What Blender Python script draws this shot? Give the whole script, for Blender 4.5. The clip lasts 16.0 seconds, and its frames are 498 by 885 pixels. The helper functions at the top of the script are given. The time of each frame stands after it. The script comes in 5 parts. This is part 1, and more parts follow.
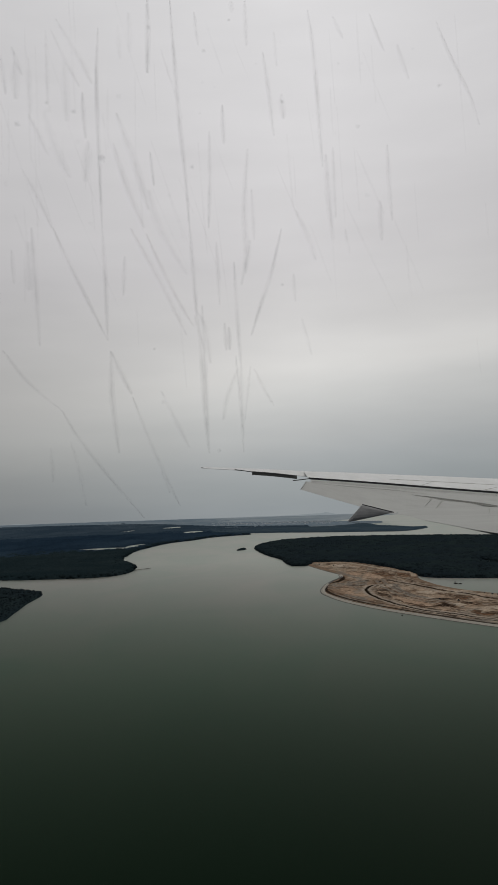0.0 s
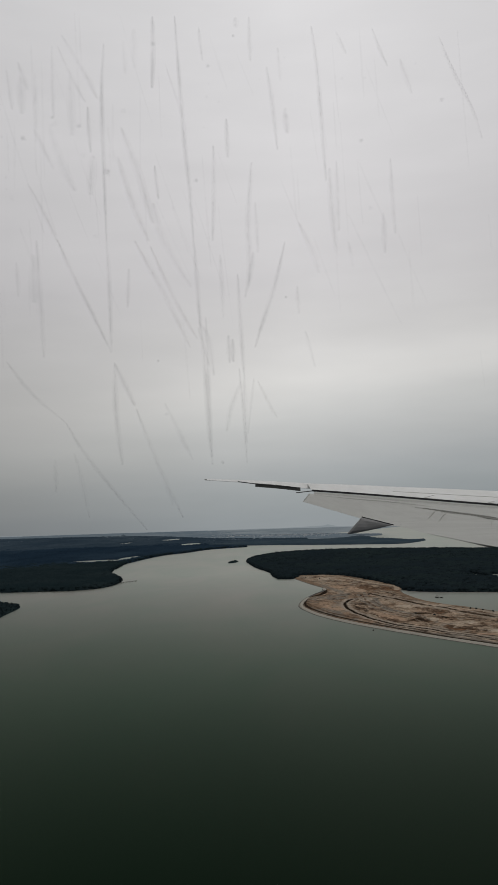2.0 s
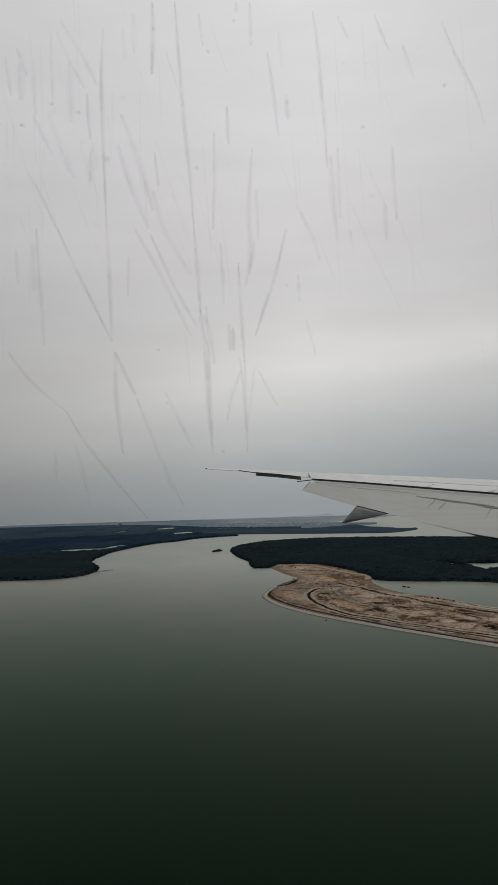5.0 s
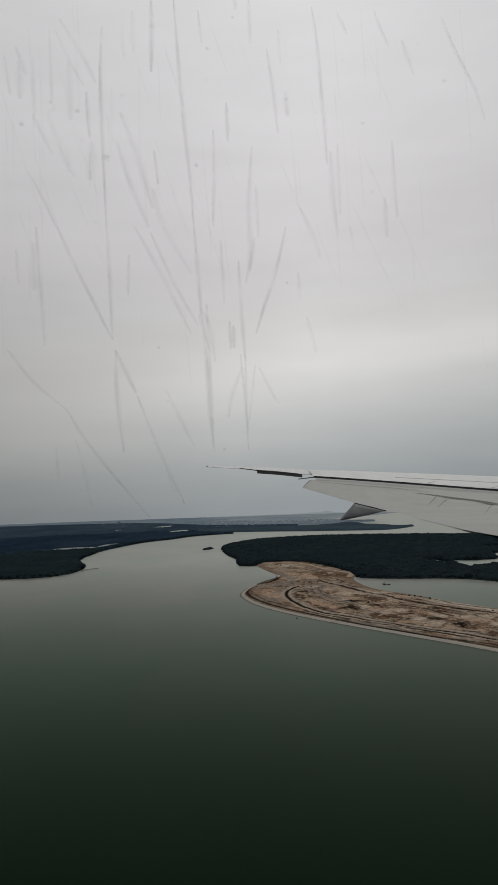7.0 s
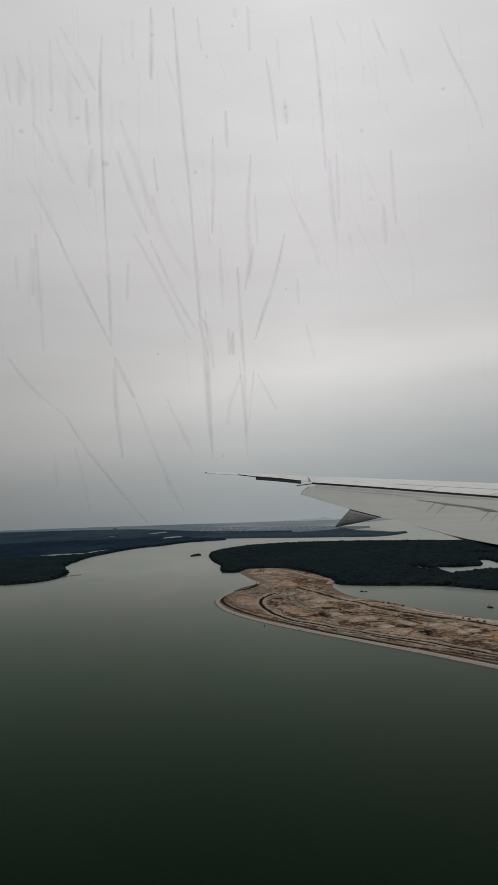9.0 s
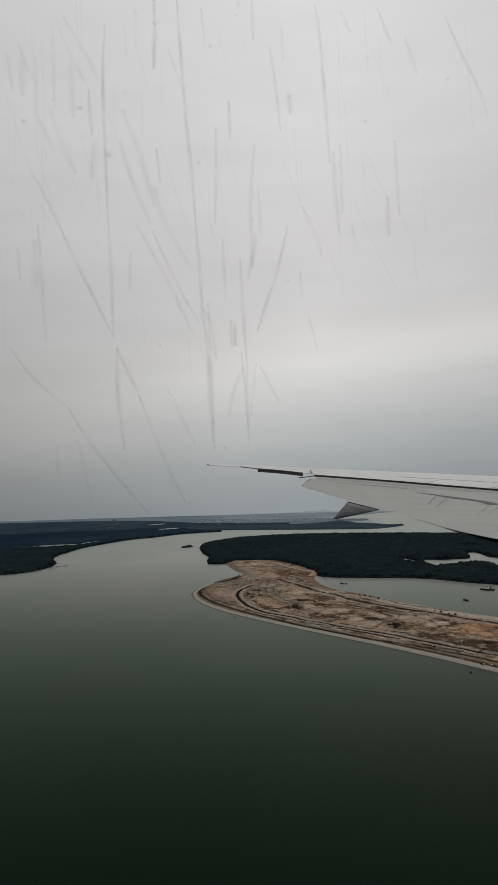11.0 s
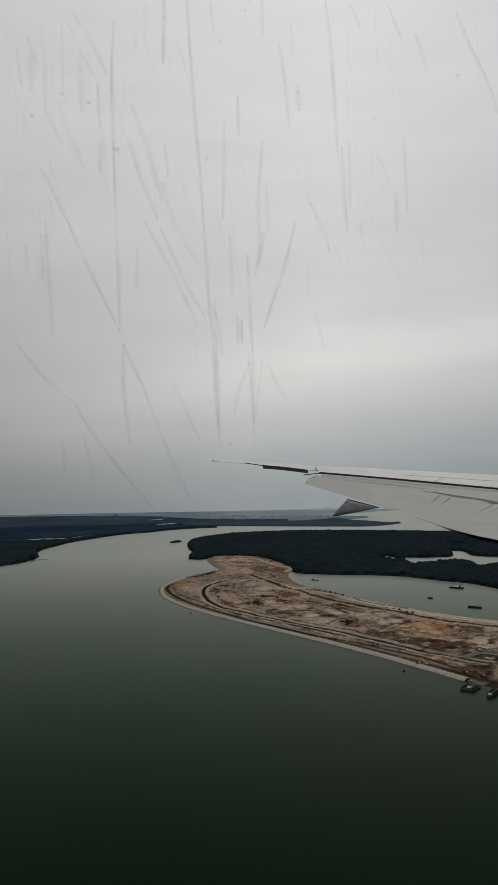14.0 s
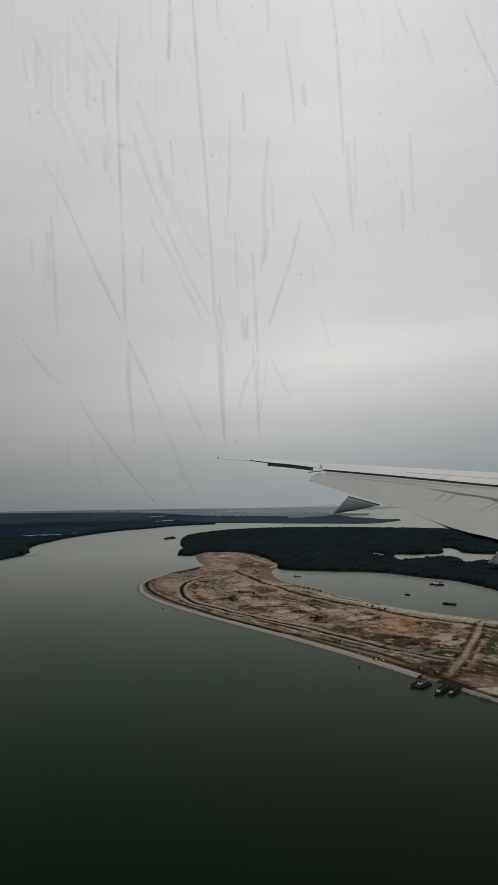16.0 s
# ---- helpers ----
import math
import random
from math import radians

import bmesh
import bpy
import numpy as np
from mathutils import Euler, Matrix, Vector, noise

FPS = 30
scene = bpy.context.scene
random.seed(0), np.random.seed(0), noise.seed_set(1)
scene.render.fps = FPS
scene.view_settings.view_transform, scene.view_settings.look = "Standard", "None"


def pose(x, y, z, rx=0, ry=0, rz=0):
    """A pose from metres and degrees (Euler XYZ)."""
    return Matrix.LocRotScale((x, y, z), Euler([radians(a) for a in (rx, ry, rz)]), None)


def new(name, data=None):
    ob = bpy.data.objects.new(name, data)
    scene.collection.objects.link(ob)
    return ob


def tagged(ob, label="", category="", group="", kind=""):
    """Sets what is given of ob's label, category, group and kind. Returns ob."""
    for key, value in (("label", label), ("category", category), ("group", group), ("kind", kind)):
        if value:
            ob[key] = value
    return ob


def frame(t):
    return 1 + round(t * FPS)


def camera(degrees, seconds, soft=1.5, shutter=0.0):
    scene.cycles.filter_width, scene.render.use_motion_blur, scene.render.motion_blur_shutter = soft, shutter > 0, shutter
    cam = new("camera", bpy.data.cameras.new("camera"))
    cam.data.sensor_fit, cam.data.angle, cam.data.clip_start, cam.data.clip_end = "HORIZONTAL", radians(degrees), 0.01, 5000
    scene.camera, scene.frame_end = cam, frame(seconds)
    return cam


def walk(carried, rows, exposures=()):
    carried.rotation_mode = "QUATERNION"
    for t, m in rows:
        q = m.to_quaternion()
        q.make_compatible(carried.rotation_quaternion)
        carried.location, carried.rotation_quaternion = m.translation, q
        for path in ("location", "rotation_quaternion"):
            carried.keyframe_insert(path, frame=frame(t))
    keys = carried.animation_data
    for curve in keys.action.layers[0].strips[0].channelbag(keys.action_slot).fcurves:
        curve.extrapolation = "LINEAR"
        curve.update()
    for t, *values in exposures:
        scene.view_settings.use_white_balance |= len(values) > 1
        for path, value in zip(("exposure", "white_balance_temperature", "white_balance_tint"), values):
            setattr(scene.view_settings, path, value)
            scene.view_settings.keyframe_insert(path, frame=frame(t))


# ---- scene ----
# The camera looks out of the window of a landing airliner, over an estuary with a
# reclaimed sand spit. The land is built at about 1 : 12, eye 35 m above the water.
cam = camera(38.0, 16.0, soft=1.45)
ROWS = [
    (0.0, -2.84, 5.27, 35.20, -0.48, 5.13, -1.76),
    (0.5, -0.01, 5.81, 35.16, -0.49, 5.11, -1.72),
    (1.0, 2.79, 6.36, 35.12, -0.34, 5.14, -1.69),
    (1.5, 5.56, 6.92, 35.07, -0.19, 5.46, -1.62),
    (2.0, 8.29, 7.49, 35.01, -0.10, 6.09, -1.63),
    (2.5, 10.99, 8.06, 34.95, -0.18, 5.22, -1.86),
    (3.0, 13.66, 8.64, 34.89, -0.12, 5.13, -1.61),
    (3.5, 16.30, 9.22, 34.82, -0.24, 5.35, -2.16),
    (4.0, 18.92, 9.81, 34.74, -0.18, 5.16, -1.95),
    (6.5, 31.66, 12.79, 34.28, 0.43, 5.33, -1.37),
    (7.0, 34.15, 13.38, 34.17, 0.39, 5.05, -1.87),
    (7.5, 36.62, 13.98, 34.06, 0.42, 4.97, -2.06),
    (8.0, 39.08, 14.57, 33.95, 0.46, 5.06, -1.91),
    (8.5, 41.52, 15.16, 33.82, 0.40, 5.54, -2.00),
    (9.0, 43.96, 15.74, 33.70, 0.40, 5.56, -1.78),
    (11.5, 56.01, 18.59, 32.98, 0.84, 4.81, -1.40),
    (12.0, 58.41, 19.13, 32.82, 0.98, 4.77, -1.10),
    (12.5, 60.80, 19.67, 32.66, 1.02, 4.88, -0.82),
    (13.0, 63.20, 20.20, 32.49, 1.05, 4.71, -0.94),
    (13.5, 65.60, 20.71, 32.32, 1.06, 5.12, -0.97),
    (14.0, 68.00, 21.22, 32.14, 1.31, 4.69, -0.90),
    (14.5, 70.41, 21.71, 31.95, 1.54, 4.59, -0.96),
    (15.0, 72.82, 22.19, 31.76, 1.57, 4.51, -1.01),
    (15.5, 75.24, 22.65, 31.57, 1.72, 4.52, -0.92),
    (16.0, 77.67, 23.10, 31.37, 1.82, 4.49, -0.73),
]
walk(cam, [(t, pose(x, y, z, 0, 0, yaw) @ pose(0, 0, 0, 90 + pitch) @ pose(0, 0, 0, 0, 0, roll))
           for t, x, y, z, yaw, pitch, roll in ROWS], [(0.0, 0.0), (16.0, 0.0)])

# ---------------------------------------------------------------- sky and sun
HORIZON = 2520.0
world = bpy.data.worlds.new("overcast_sky")
scene.world = world
world.use_nodes = True
wt = world.node_tree
wt.nodes.clear()


def wnode(kind):
    return wt.nodes.new(kind)


def wmath(operation):
    n = wnode("ShaderNodeMath")
    n.operation = operation
    return n


def wmix(blend, factor):
    n = wnode("ShaderNodeMix")
    n.data_type, n.blend_type = "RGBA", blend
    n.inputs["Factor"].default_value = factor
    return n


w_out, w_bg = wnode("ShaderNodeOutputWorld"), wnode("ShaderNodeBackground")
w_sky = wnode("ShaderNodeTexSky")
w_sky.sky_type, w_sky.sun_disc, w_sky.sun_elevation, w_sky.sun_rotation = "NISHITA", False, radians(52), radians(200)
w_tc, w_sep = wnode("ShaderNodeTexCoord"), wnode("ShaderNodeSeparateXYZ")
w_map = wnode("ShaderNodeMapping")
w_map.inputs["Scale"].default_value = (1.1, 1.1, 5.0)
w_noise, w_fine = wnode("ShaderNodeTexNoise"), wnode("ShaderNodeTexNoise")
w_noise.inputs["Scale"].default_value, w_noise.inputs["Detail"].default_value = 1.7, 4.0
w_fine.inputs["Scale"].default_value, w_fine.inputs["Detail"].default_value = 6.0, 5.0
w_ramp = wnode("ShaderNodeValToRGB")
SKY_BANDS = [(0.000, (0.279, 0.306, 0.321)), (0.025, (0.314, 0.337, 0.349)), (0.060, (0.376, 0.391, 0.398)),
             (0.097, (0.466, 0.471, 0.466)), (0.135, (0.562, 0.560, 0.546)), (0.182, (0.628, 0.616, 0.596)),
             (0.330, (0.626, 0.610, 0.612)), (0.480, (0.690, 0.677, 0.682)), (0.700, (0.730, 0.722, 0.728)),
             (1.000, (0.740, 0.740, 0.740))]
for i, (p, c) in enumerate(SKY_BANDS):
    e = w_ramp.color_ramp.elements[i] if i < 2 else w_ramp.color_ramp.elements.new(p)
    e.position, e.color = p, (*c, 1)
w_add = wmath("MULTIPLY_ADD")
w_add.inputs[1].default_value = 0.07
w_sub = wmath("SUBTRACT")
w_sub.inputs[1].default_value = 0.035
w_tilt = wmath("MULTIPLY_ADD")
w_tilt.inputs[1].default_value = -0.09
w_mix = wmix("MIX", 0.96)
w_dim = wmix("MULTIPLY", 1.0)
w_dim.inputs["B"].default_value = (0.1, 0.1, 0.1, 1)
w_soft = wnode("ShaderNodeMapRange")
w_soft.inputs["To Min"].default_value, w_soft.inputs["To Max"].default_value = 0.94, 1.06
w_cloud = wmix("MULTIPLY", 1.0)
L = wt.links.new
L(w_tc.outputs["Generated"], w_sep.inputs[0])
L(w_tc.outputs["Generated"], w_map.inputs["Vector"])
L(w_map.outputs[0], w_noise.inputs["Vector"])
L(w_map.outputs[0], w_fine.inputs["Vector"])
L(w_sep.outputs["X"], w_tilt.inputs[0])
w_east, w_cut, w_rise = wmath("SUBTRACT"), wmath("MAXIMUM"), wmath("MULTIPLY_ADD")
w_east.inputs[1].default_value, w_cut.inputs[1].default_value, w_rise.inputs[1].default_value = 0.05, 0.0, 0.02
L(w_sep.outputs["X"], w_east.inputs[0])
L(w_east.outputs[0], w_cut.inputs[0])
L(w_cut.outputs[0], w_rise.inputs[0])
L(w_sep.outputs["Z"], w_rise.inputs[2])
L(w_rise.outputs[0], w_tilt.inputs[2])
L(w_noise.outputs["Fac"], w_add.inputs[0])
L(w_tilt.outputs[0], w_add.inputs[2])
L(w_add.outputs[0], w_sub.inputs[0])
L(w_sub.outputs[0], w_ramp.inputs["Fac"])
L(w_fine.outputs["Fac"], w_soft.inputs["Value"])
# a thin place in the cloud, low over the far shore
w_dz, w_abs, w_px, w_pz, w_gap, w_lift = wmath("SUBTRACT"), wmath("ABSOLUTE"), wnode("ShaderNodeMapRange"), wnode("ShaderNodeMapRange"), wmath("MULTIPLY"), wmath("MULTIPLY_ADD")
w_dz.inputs[1].default_value = 0.186
for n, lo, hi in ((w_px, -0.30, 0.18), (w_pz, 0.066, 0.0)):
    n.interpolation_type = "SMOOTHSTEP"
    n.inputs["From Min"].default_value, n.inputs["From Max"].default_value = lo, hi
w_lift.inputs[1].default_value, w_lift.inputs[2].default_value = 0.11, 1.0
w_thin = wmix("MULTIPLY", 1.0)
L(w_sub.outputs[0], w_dz.inputs[0])
L(w_dz.outputs[0], w_abs.inputs[0])
L(w_abs.outputs[0], w_pz.inputs["Value"])
L(w_sep.outputs["X"], w_px.inputs["Value"])
L(w_px.outputs["Result"], w_gap.inputs[0])
L(w_pz.outputs["Result"], w_gap.inputs[1])
L(w_gap.outputs[0], w_lift.inputs[0])
L(w_ramp.outputs["Color"], w_thin.inputs["A"])
w_side, w_left = wmath("MULTIPLY"), wnode("ShaderNodeMapRange")
w_left.inputs["From Min"].default_value, w_left.inputs["From Max"].default_value = -0.36, 0.10
w_left.inputs["To Min"].default_value, w_left.inputs["To Max"].default_value = 0.77, 1.0
L(w_sep.outputs["X"], w_left.inputs["Value"])
L(w_left.outputs["Result"], w_side.inputs[0])
L(w_lift.outputs[0], w_side.inputs[1])
w_far, w_low, w_both, w_heavy = wnode("ShaderNodeMapRange"), wnode("ShaderNodeMapRange"), wmath("MULTIPLY"), wmath("MULTIPLY_ADD")
for n, lo, hi in ((w_far, -0.03, -0.36), (w_low, 0.34, 0.12)):
    n.inputs["From Min"].default_value, n.inputs["From Max"].default_value = lo, hi
w_heavy.inputs[1].default_value, w_heavy.inputs[2].default_value = -0.24, 1.0
w_whole = wmath("MULTIPLY")
L(w_sep.outputs["X"], w_far.inputs["Value"])
L(w_sep.outputs["Z"], w_low.inputs["Value"])
L(w_far.outputs["Result"], w_both.inputs[0])
L(w_low.outputs["Result"], w_both.inputs[1])
L(w_both.outputs[0], w_heavy.inputs[0])
w_right, w_edge = wnode("ShaderNodeMapRange"), wmath("MULTIPLY")
w_right.inputs["From Min"].default_value, w_right.inputs["From Max"].default_value = 0.06, 0.36
w_right.inputs["To Min"].default_value, w_right.inputs["To Max"].default_value = 1.0, 0.875
L(w_sep.outputs["X"], w_right.inputs["Value"])
L(w_side.outputs[0], w_edge.inputs[0])
L(w_right.outputs["Result"], w_edge.inputs[1])
L(w_edge.outputs[0], w_whole.inputs[0])
L(w_heavy.outputs[0], w_whole.inputs[1])
L(w_whole.outputs[0], w_thin.inputs["B"])
L(w_thin.outputs["Result"], w_cloud.inputs["A"])
L(w_soft.outputs["Result"], w_cloud.inputs["B"])
L(w_sky.outputs["Color"], w_dim.inputs["A"])
L(w_dim.outputs["Result"], w_mix.inputs["A"])
L(w_cloud.outputs["Result"], w_mix.inputs["B"])
L(w_mix.outputs["Result"], w_bg.inputs["Color"])
L(w_bg.outputs[0], w_out.inputs[0])
w_bg.inputs["Strength"].default_value = 1.04

sun = new("sun", bpy.data.lights.new("sun", "SUN"))
sun.data.energy, sun.data.angle, sun.data.color = 0.5, radians(14), (1.0, 0.985, 0.95)
sun.matrix_world = pose(0, 0, 300, 38, 0, 160)


# ---------------------------------------------------------------- materials
def material(name, base, rough=0.8, second=None, scale=0.2, third=None, scale3=2.0, bump=0.0, bump_scale=2.0, spec=0.3,
             metal=0.0, stretch=(1, 1, 1), split=(0.42, 0.6), weight3=0.5, island=0.0):
    """Two-scale procedural surface: base and second mixed by a broad noise, third by a fine one."""
    m = bpy.data.materials.new(name)
    m.use_nodes = True
    nt = m.node_tree
    b = nt.nodes["Principled BSDF"]
    b.inputs["Roughness"].default_value = rough
    b.inputs["Metallic"].default_value = metal
    b.inputs["Specular IOR Level"].default_value = spec
    tc, mp = nt.nodes.new("ShaderNodeTexCoord"), nt.nodes.new("ShaderNodeMapping")
    mp.inputs["Scale"].default_value = stretch
    nt.links.new(tc.outputs["Object"], mp.inputs["Vector"])
    col = None
    rgb = nt.nodes.new("ShaderNodeRGB")
    rgb.outputs[0].default_value = (*base, 1)
    col = rgb.outputs[0]
    for c, sc, lo_hi, w in ((second, scale, split, 1.0), (third, scale3, (0.45, 0.65), weight3)):
        if c is None:
            continue
        nz, mr, mx = nt.nodes.new("ShaderNodeTexNoise"), nt.nodes.new("ShaderNodeMapRange"), nt.nodes.new("ShaderNodeMix")
        nz.inputs["Scale"].default_value, nz.inputs["Detail"].default_value, nz.inputs["Roughness"].default_value = sc, 6, 0.6
        mr.inputs["From Min"].default_value, mr.inputs["From Max"].default_value = lo_hi
        mr.inputs["To Max"].default_value = w
        mx.data_type = "RGBA"
        nt.links.new(mp.outputs[0], nz.inputs["Vector"])
        nt.links.new(nz.outputs["Fac"], mr.inputs["Value"])
        nt.links.new(mr.outputs["Result"], mx.inputs["Factor"])
        nt.links.new(col, mx.inputs["A"])
        mx.inputs["B"].default_value = (*c, 1)
        col = mx.outputs["Result"]
    if island:
        gm, mr, mx = nt.nodes.new("ShaderNodeNewGeometry"), nt.nodes.new("ShaderNodeMapRange"), nt.nodes.new("ShaderNodeMix")
        mr.inputs["To Min"].default_value, mr.inputs["To Max"].default_value = 1 - island, 1 + island
        mx.data_type, mx.blend_type = "RGBA", "MULTIPLY"
        mx.inputs["Factor"].default_value = 1
        nt.links.new(gm.outputs["Random Per Island"], mr.inputs["Value"])
        nt.links.new(col, mx.inputs["A"])
        nt.links.new(mr.outputs["Result"], mx.inputs["B"])
        col = mx.outputs["Result"]
    nt.links.new(col, b.inputs["Base Color"])
    if bump:
        nz, bp = nt.nodes.new("ShaderNodeTexNoise"), nt.nodes.new("ShaderNodeBump")
        nz.inputs["Scale"].default_value, nz.inputs["Detail"].default_value = bump_scale, 5
        bp.inputs["Strength"].default_value, bp.inputs["Distance"].default_value = bump, 1.0 / bump_scale
        nt.links.new(mp.outputs[0], nz.inputs["Vector"])
        nt.links.new(nz.outputs["Fac"], bp.inputs["Height"])
        nt.links.new(bp.outputs[0], b.inputs["Normal"])
    return m


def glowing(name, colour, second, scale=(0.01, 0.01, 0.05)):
    """Plain backdrop of far distance; an even glow stands for the haze."""
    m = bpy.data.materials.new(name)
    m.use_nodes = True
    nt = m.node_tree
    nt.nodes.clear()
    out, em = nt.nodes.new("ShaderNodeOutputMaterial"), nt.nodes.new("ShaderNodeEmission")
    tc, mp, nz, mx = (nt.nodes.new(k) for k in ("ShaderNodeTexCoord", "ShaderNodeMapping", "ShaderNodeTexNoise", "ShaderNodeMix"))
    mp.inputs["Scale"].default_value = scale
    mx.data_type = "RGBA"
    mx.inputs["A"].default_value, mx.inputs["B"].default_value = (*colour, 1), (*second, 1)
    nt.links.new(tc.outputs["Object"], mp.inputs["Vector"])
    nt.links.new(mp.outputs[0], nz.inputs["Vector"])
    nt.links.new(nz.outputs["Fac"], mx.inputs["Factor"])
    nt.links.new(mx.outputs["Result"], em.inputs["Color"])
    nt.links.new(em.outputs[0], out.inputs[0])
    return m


def water_material():
    """Murky water: a dark green body, and a mirror of the sky that grows towards the horizon."""
    m = bpy.data.materials.new("estuary_water")
    m.use_nodes = True
    nt = m.node_tree
    nt.nodes.clear()
    out, mix, df, gl, fr, pw, mul = (nt.nodes.new(k) for k in (
        "ShaderNodeOutputMaterial", "ShaderNodeMixShader", "ShaderNodeBsdfDiffuse", "ShaderNodeBsdfGlossy", "ShaderNodeFresnel",
        "ShaderNodeMath", "ShaderNodeMath"))
    tc, nz, mr, mx = (nt.nodes.new(k) for k in ("ShaderNodeTexCoord", "ShaderNodeTexNoise", "ShaderNodeMapRange", "ShaderNodeMix"))
    mp = nt.nodes.new("ShaderNodeMapping")
    mp.inputs["Rotation"].default_value = (0, 0, radians(25))
    mp.inputs["Scale"].default_value = (1.0, 0.45, 1.0)
    fr.inputs["IOR"].default_value = 1.33
    pw.operation, mul.operation, mul.use_clamp = "POWER", "MULTIPLY", True
    pw.inputs[1].default_value, mul.inputs[1].default_value = 1.95, 0.90
    gl.inputs["Roughness"].default_value = 0.30
    nz.inputs["Scale"].default_value, nz.inputs["Detail"].default_value = 0.016, 5
    mr.inputs["From Min"].default_value, mr.inputs["From Max"].default_value = 0.35, 0.65
    mx.data_type = "RGBA"
    mx.inputs["A"].default_value, mx.inputs["B"].default_value = (0.72, 0.90, 0.82, 1), (1.25, 1.10, 1.15, 1)
    nt.links.new(tc.outputs["Object"], mp.inputs["Vector"])
    nt.links.new(mp.outputs[0], nz.inputs["Vector"])
    nt.links.new(nz.outputs["Fac"], mr.inputs["Value"])
    nt.links.new(mr.outputs["Result"], mx.inputs["Factor"])
    # near darkening of the view put into the colour, then green, muddier far off
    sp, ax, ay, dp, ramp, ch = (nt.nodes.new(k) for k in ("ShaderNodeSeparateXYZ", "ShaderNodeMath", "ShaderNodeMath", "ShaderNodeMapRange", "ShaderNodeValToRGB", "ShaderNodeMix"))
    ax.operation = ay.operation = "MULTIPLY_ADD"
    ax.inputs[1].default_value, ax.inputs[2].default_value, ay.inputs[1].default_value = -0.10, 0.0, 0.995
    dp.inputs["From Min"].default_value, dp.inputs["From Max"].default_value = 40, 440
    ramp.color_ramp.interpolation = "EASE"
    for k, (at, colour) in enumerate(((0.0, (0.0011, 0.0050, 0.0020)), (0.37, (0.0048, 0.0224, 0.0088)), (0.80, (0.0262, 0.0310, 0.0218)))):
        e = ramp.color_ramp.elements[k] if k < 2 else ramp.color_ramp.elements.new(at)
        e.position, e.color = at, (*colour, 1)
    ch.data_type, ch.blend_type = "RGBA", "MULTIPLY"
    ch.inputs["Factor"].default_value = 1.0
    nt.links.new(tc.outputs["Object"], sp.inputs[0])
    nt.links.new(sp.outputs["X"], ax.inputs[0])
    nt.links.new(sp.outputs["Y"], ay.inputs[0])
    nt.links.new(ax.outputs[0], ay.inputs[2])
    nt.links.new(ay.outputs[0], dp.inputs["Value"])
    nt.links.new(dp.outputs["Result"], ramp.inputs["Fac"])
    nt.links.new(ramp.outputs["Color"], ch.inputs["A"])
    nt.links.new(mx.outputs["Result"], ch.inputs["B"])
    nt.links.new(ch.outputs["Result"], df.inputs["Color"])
    # slicks and wind lanes in the gloss
    ws, wr, wc = (nt.nodes.new(k) for k in ("ShaderNodeTexNoise", "ShaderNodeMapRange", "ShaderNodeMix"))
    ws.inputs["Scale"].default_value, ws.inputs["Detail"].default_value, ws.inputs["Distortion"].default_value = 0.028, 4, 0.6
    wr.inputs["From Min"].default_value, wr.inputs["From Max"].default_value = 0.38, 0.62
    wc.data_type = "RGBA"
    wc.inputs["A"].default_value, wc.inputs["B"].default_value = (0.890, 0.944, 0.878, 1), (0.966, 0.970, 0.914, 1)
    nt.links.new(mp.outputs[0], ws.inputs["Vector"])
    nt.links.new(ws.outputs["Fac"], wr.inputs["Value"])
    nt.links.new(wr.outputs["Result"], wc.inputs["Factor"])
    nt.links.new(wc.outputs["Result"], gl.inputs["Color"])
    wv, bp = nt.nodes.new("ShaderNodeTexNoise"), nt.nodes.new("ShaderNodeBump")
    wv.inputs["Scale"].default_value, wv.inputs["Detail"].default_value = 3.0, 3
    bp.inputs["Strength"].default_value, bp.inputs["Distance"].default_value = 0.12, 0.08
    nt.links.new(mp.outputs[0], wv.inputs["Vector"])
    nt.links.new(wv.outputs["Fac"], bp.inputs["Height"])
    nt.links.new(bp.outputs[0], gl.inputs["Normal"])
    nt.links.new(fr.outputs[0], pw.inputs[0])
    nt.links.new(pw.outputs[0], mul.inputs[0])
    cap = nt.nodes.new("ShaderNodeMath")
    cap.operation = "MINIMUM"
    cap.inputs[1].default_value = 0.375
    nt.links.new(mul.outputs[0], cap.inputs[0])
    nt.links.new(cap.outputs[0], mix.inputs["Fac"])
    nt.links.new(df.outputs[0], mix.inputs[1])
    nt.links.new(gl.outputs[0], mix.inputs[2])
    nt.links.new(mix.outputs[0], out.inputs[0])
    return m


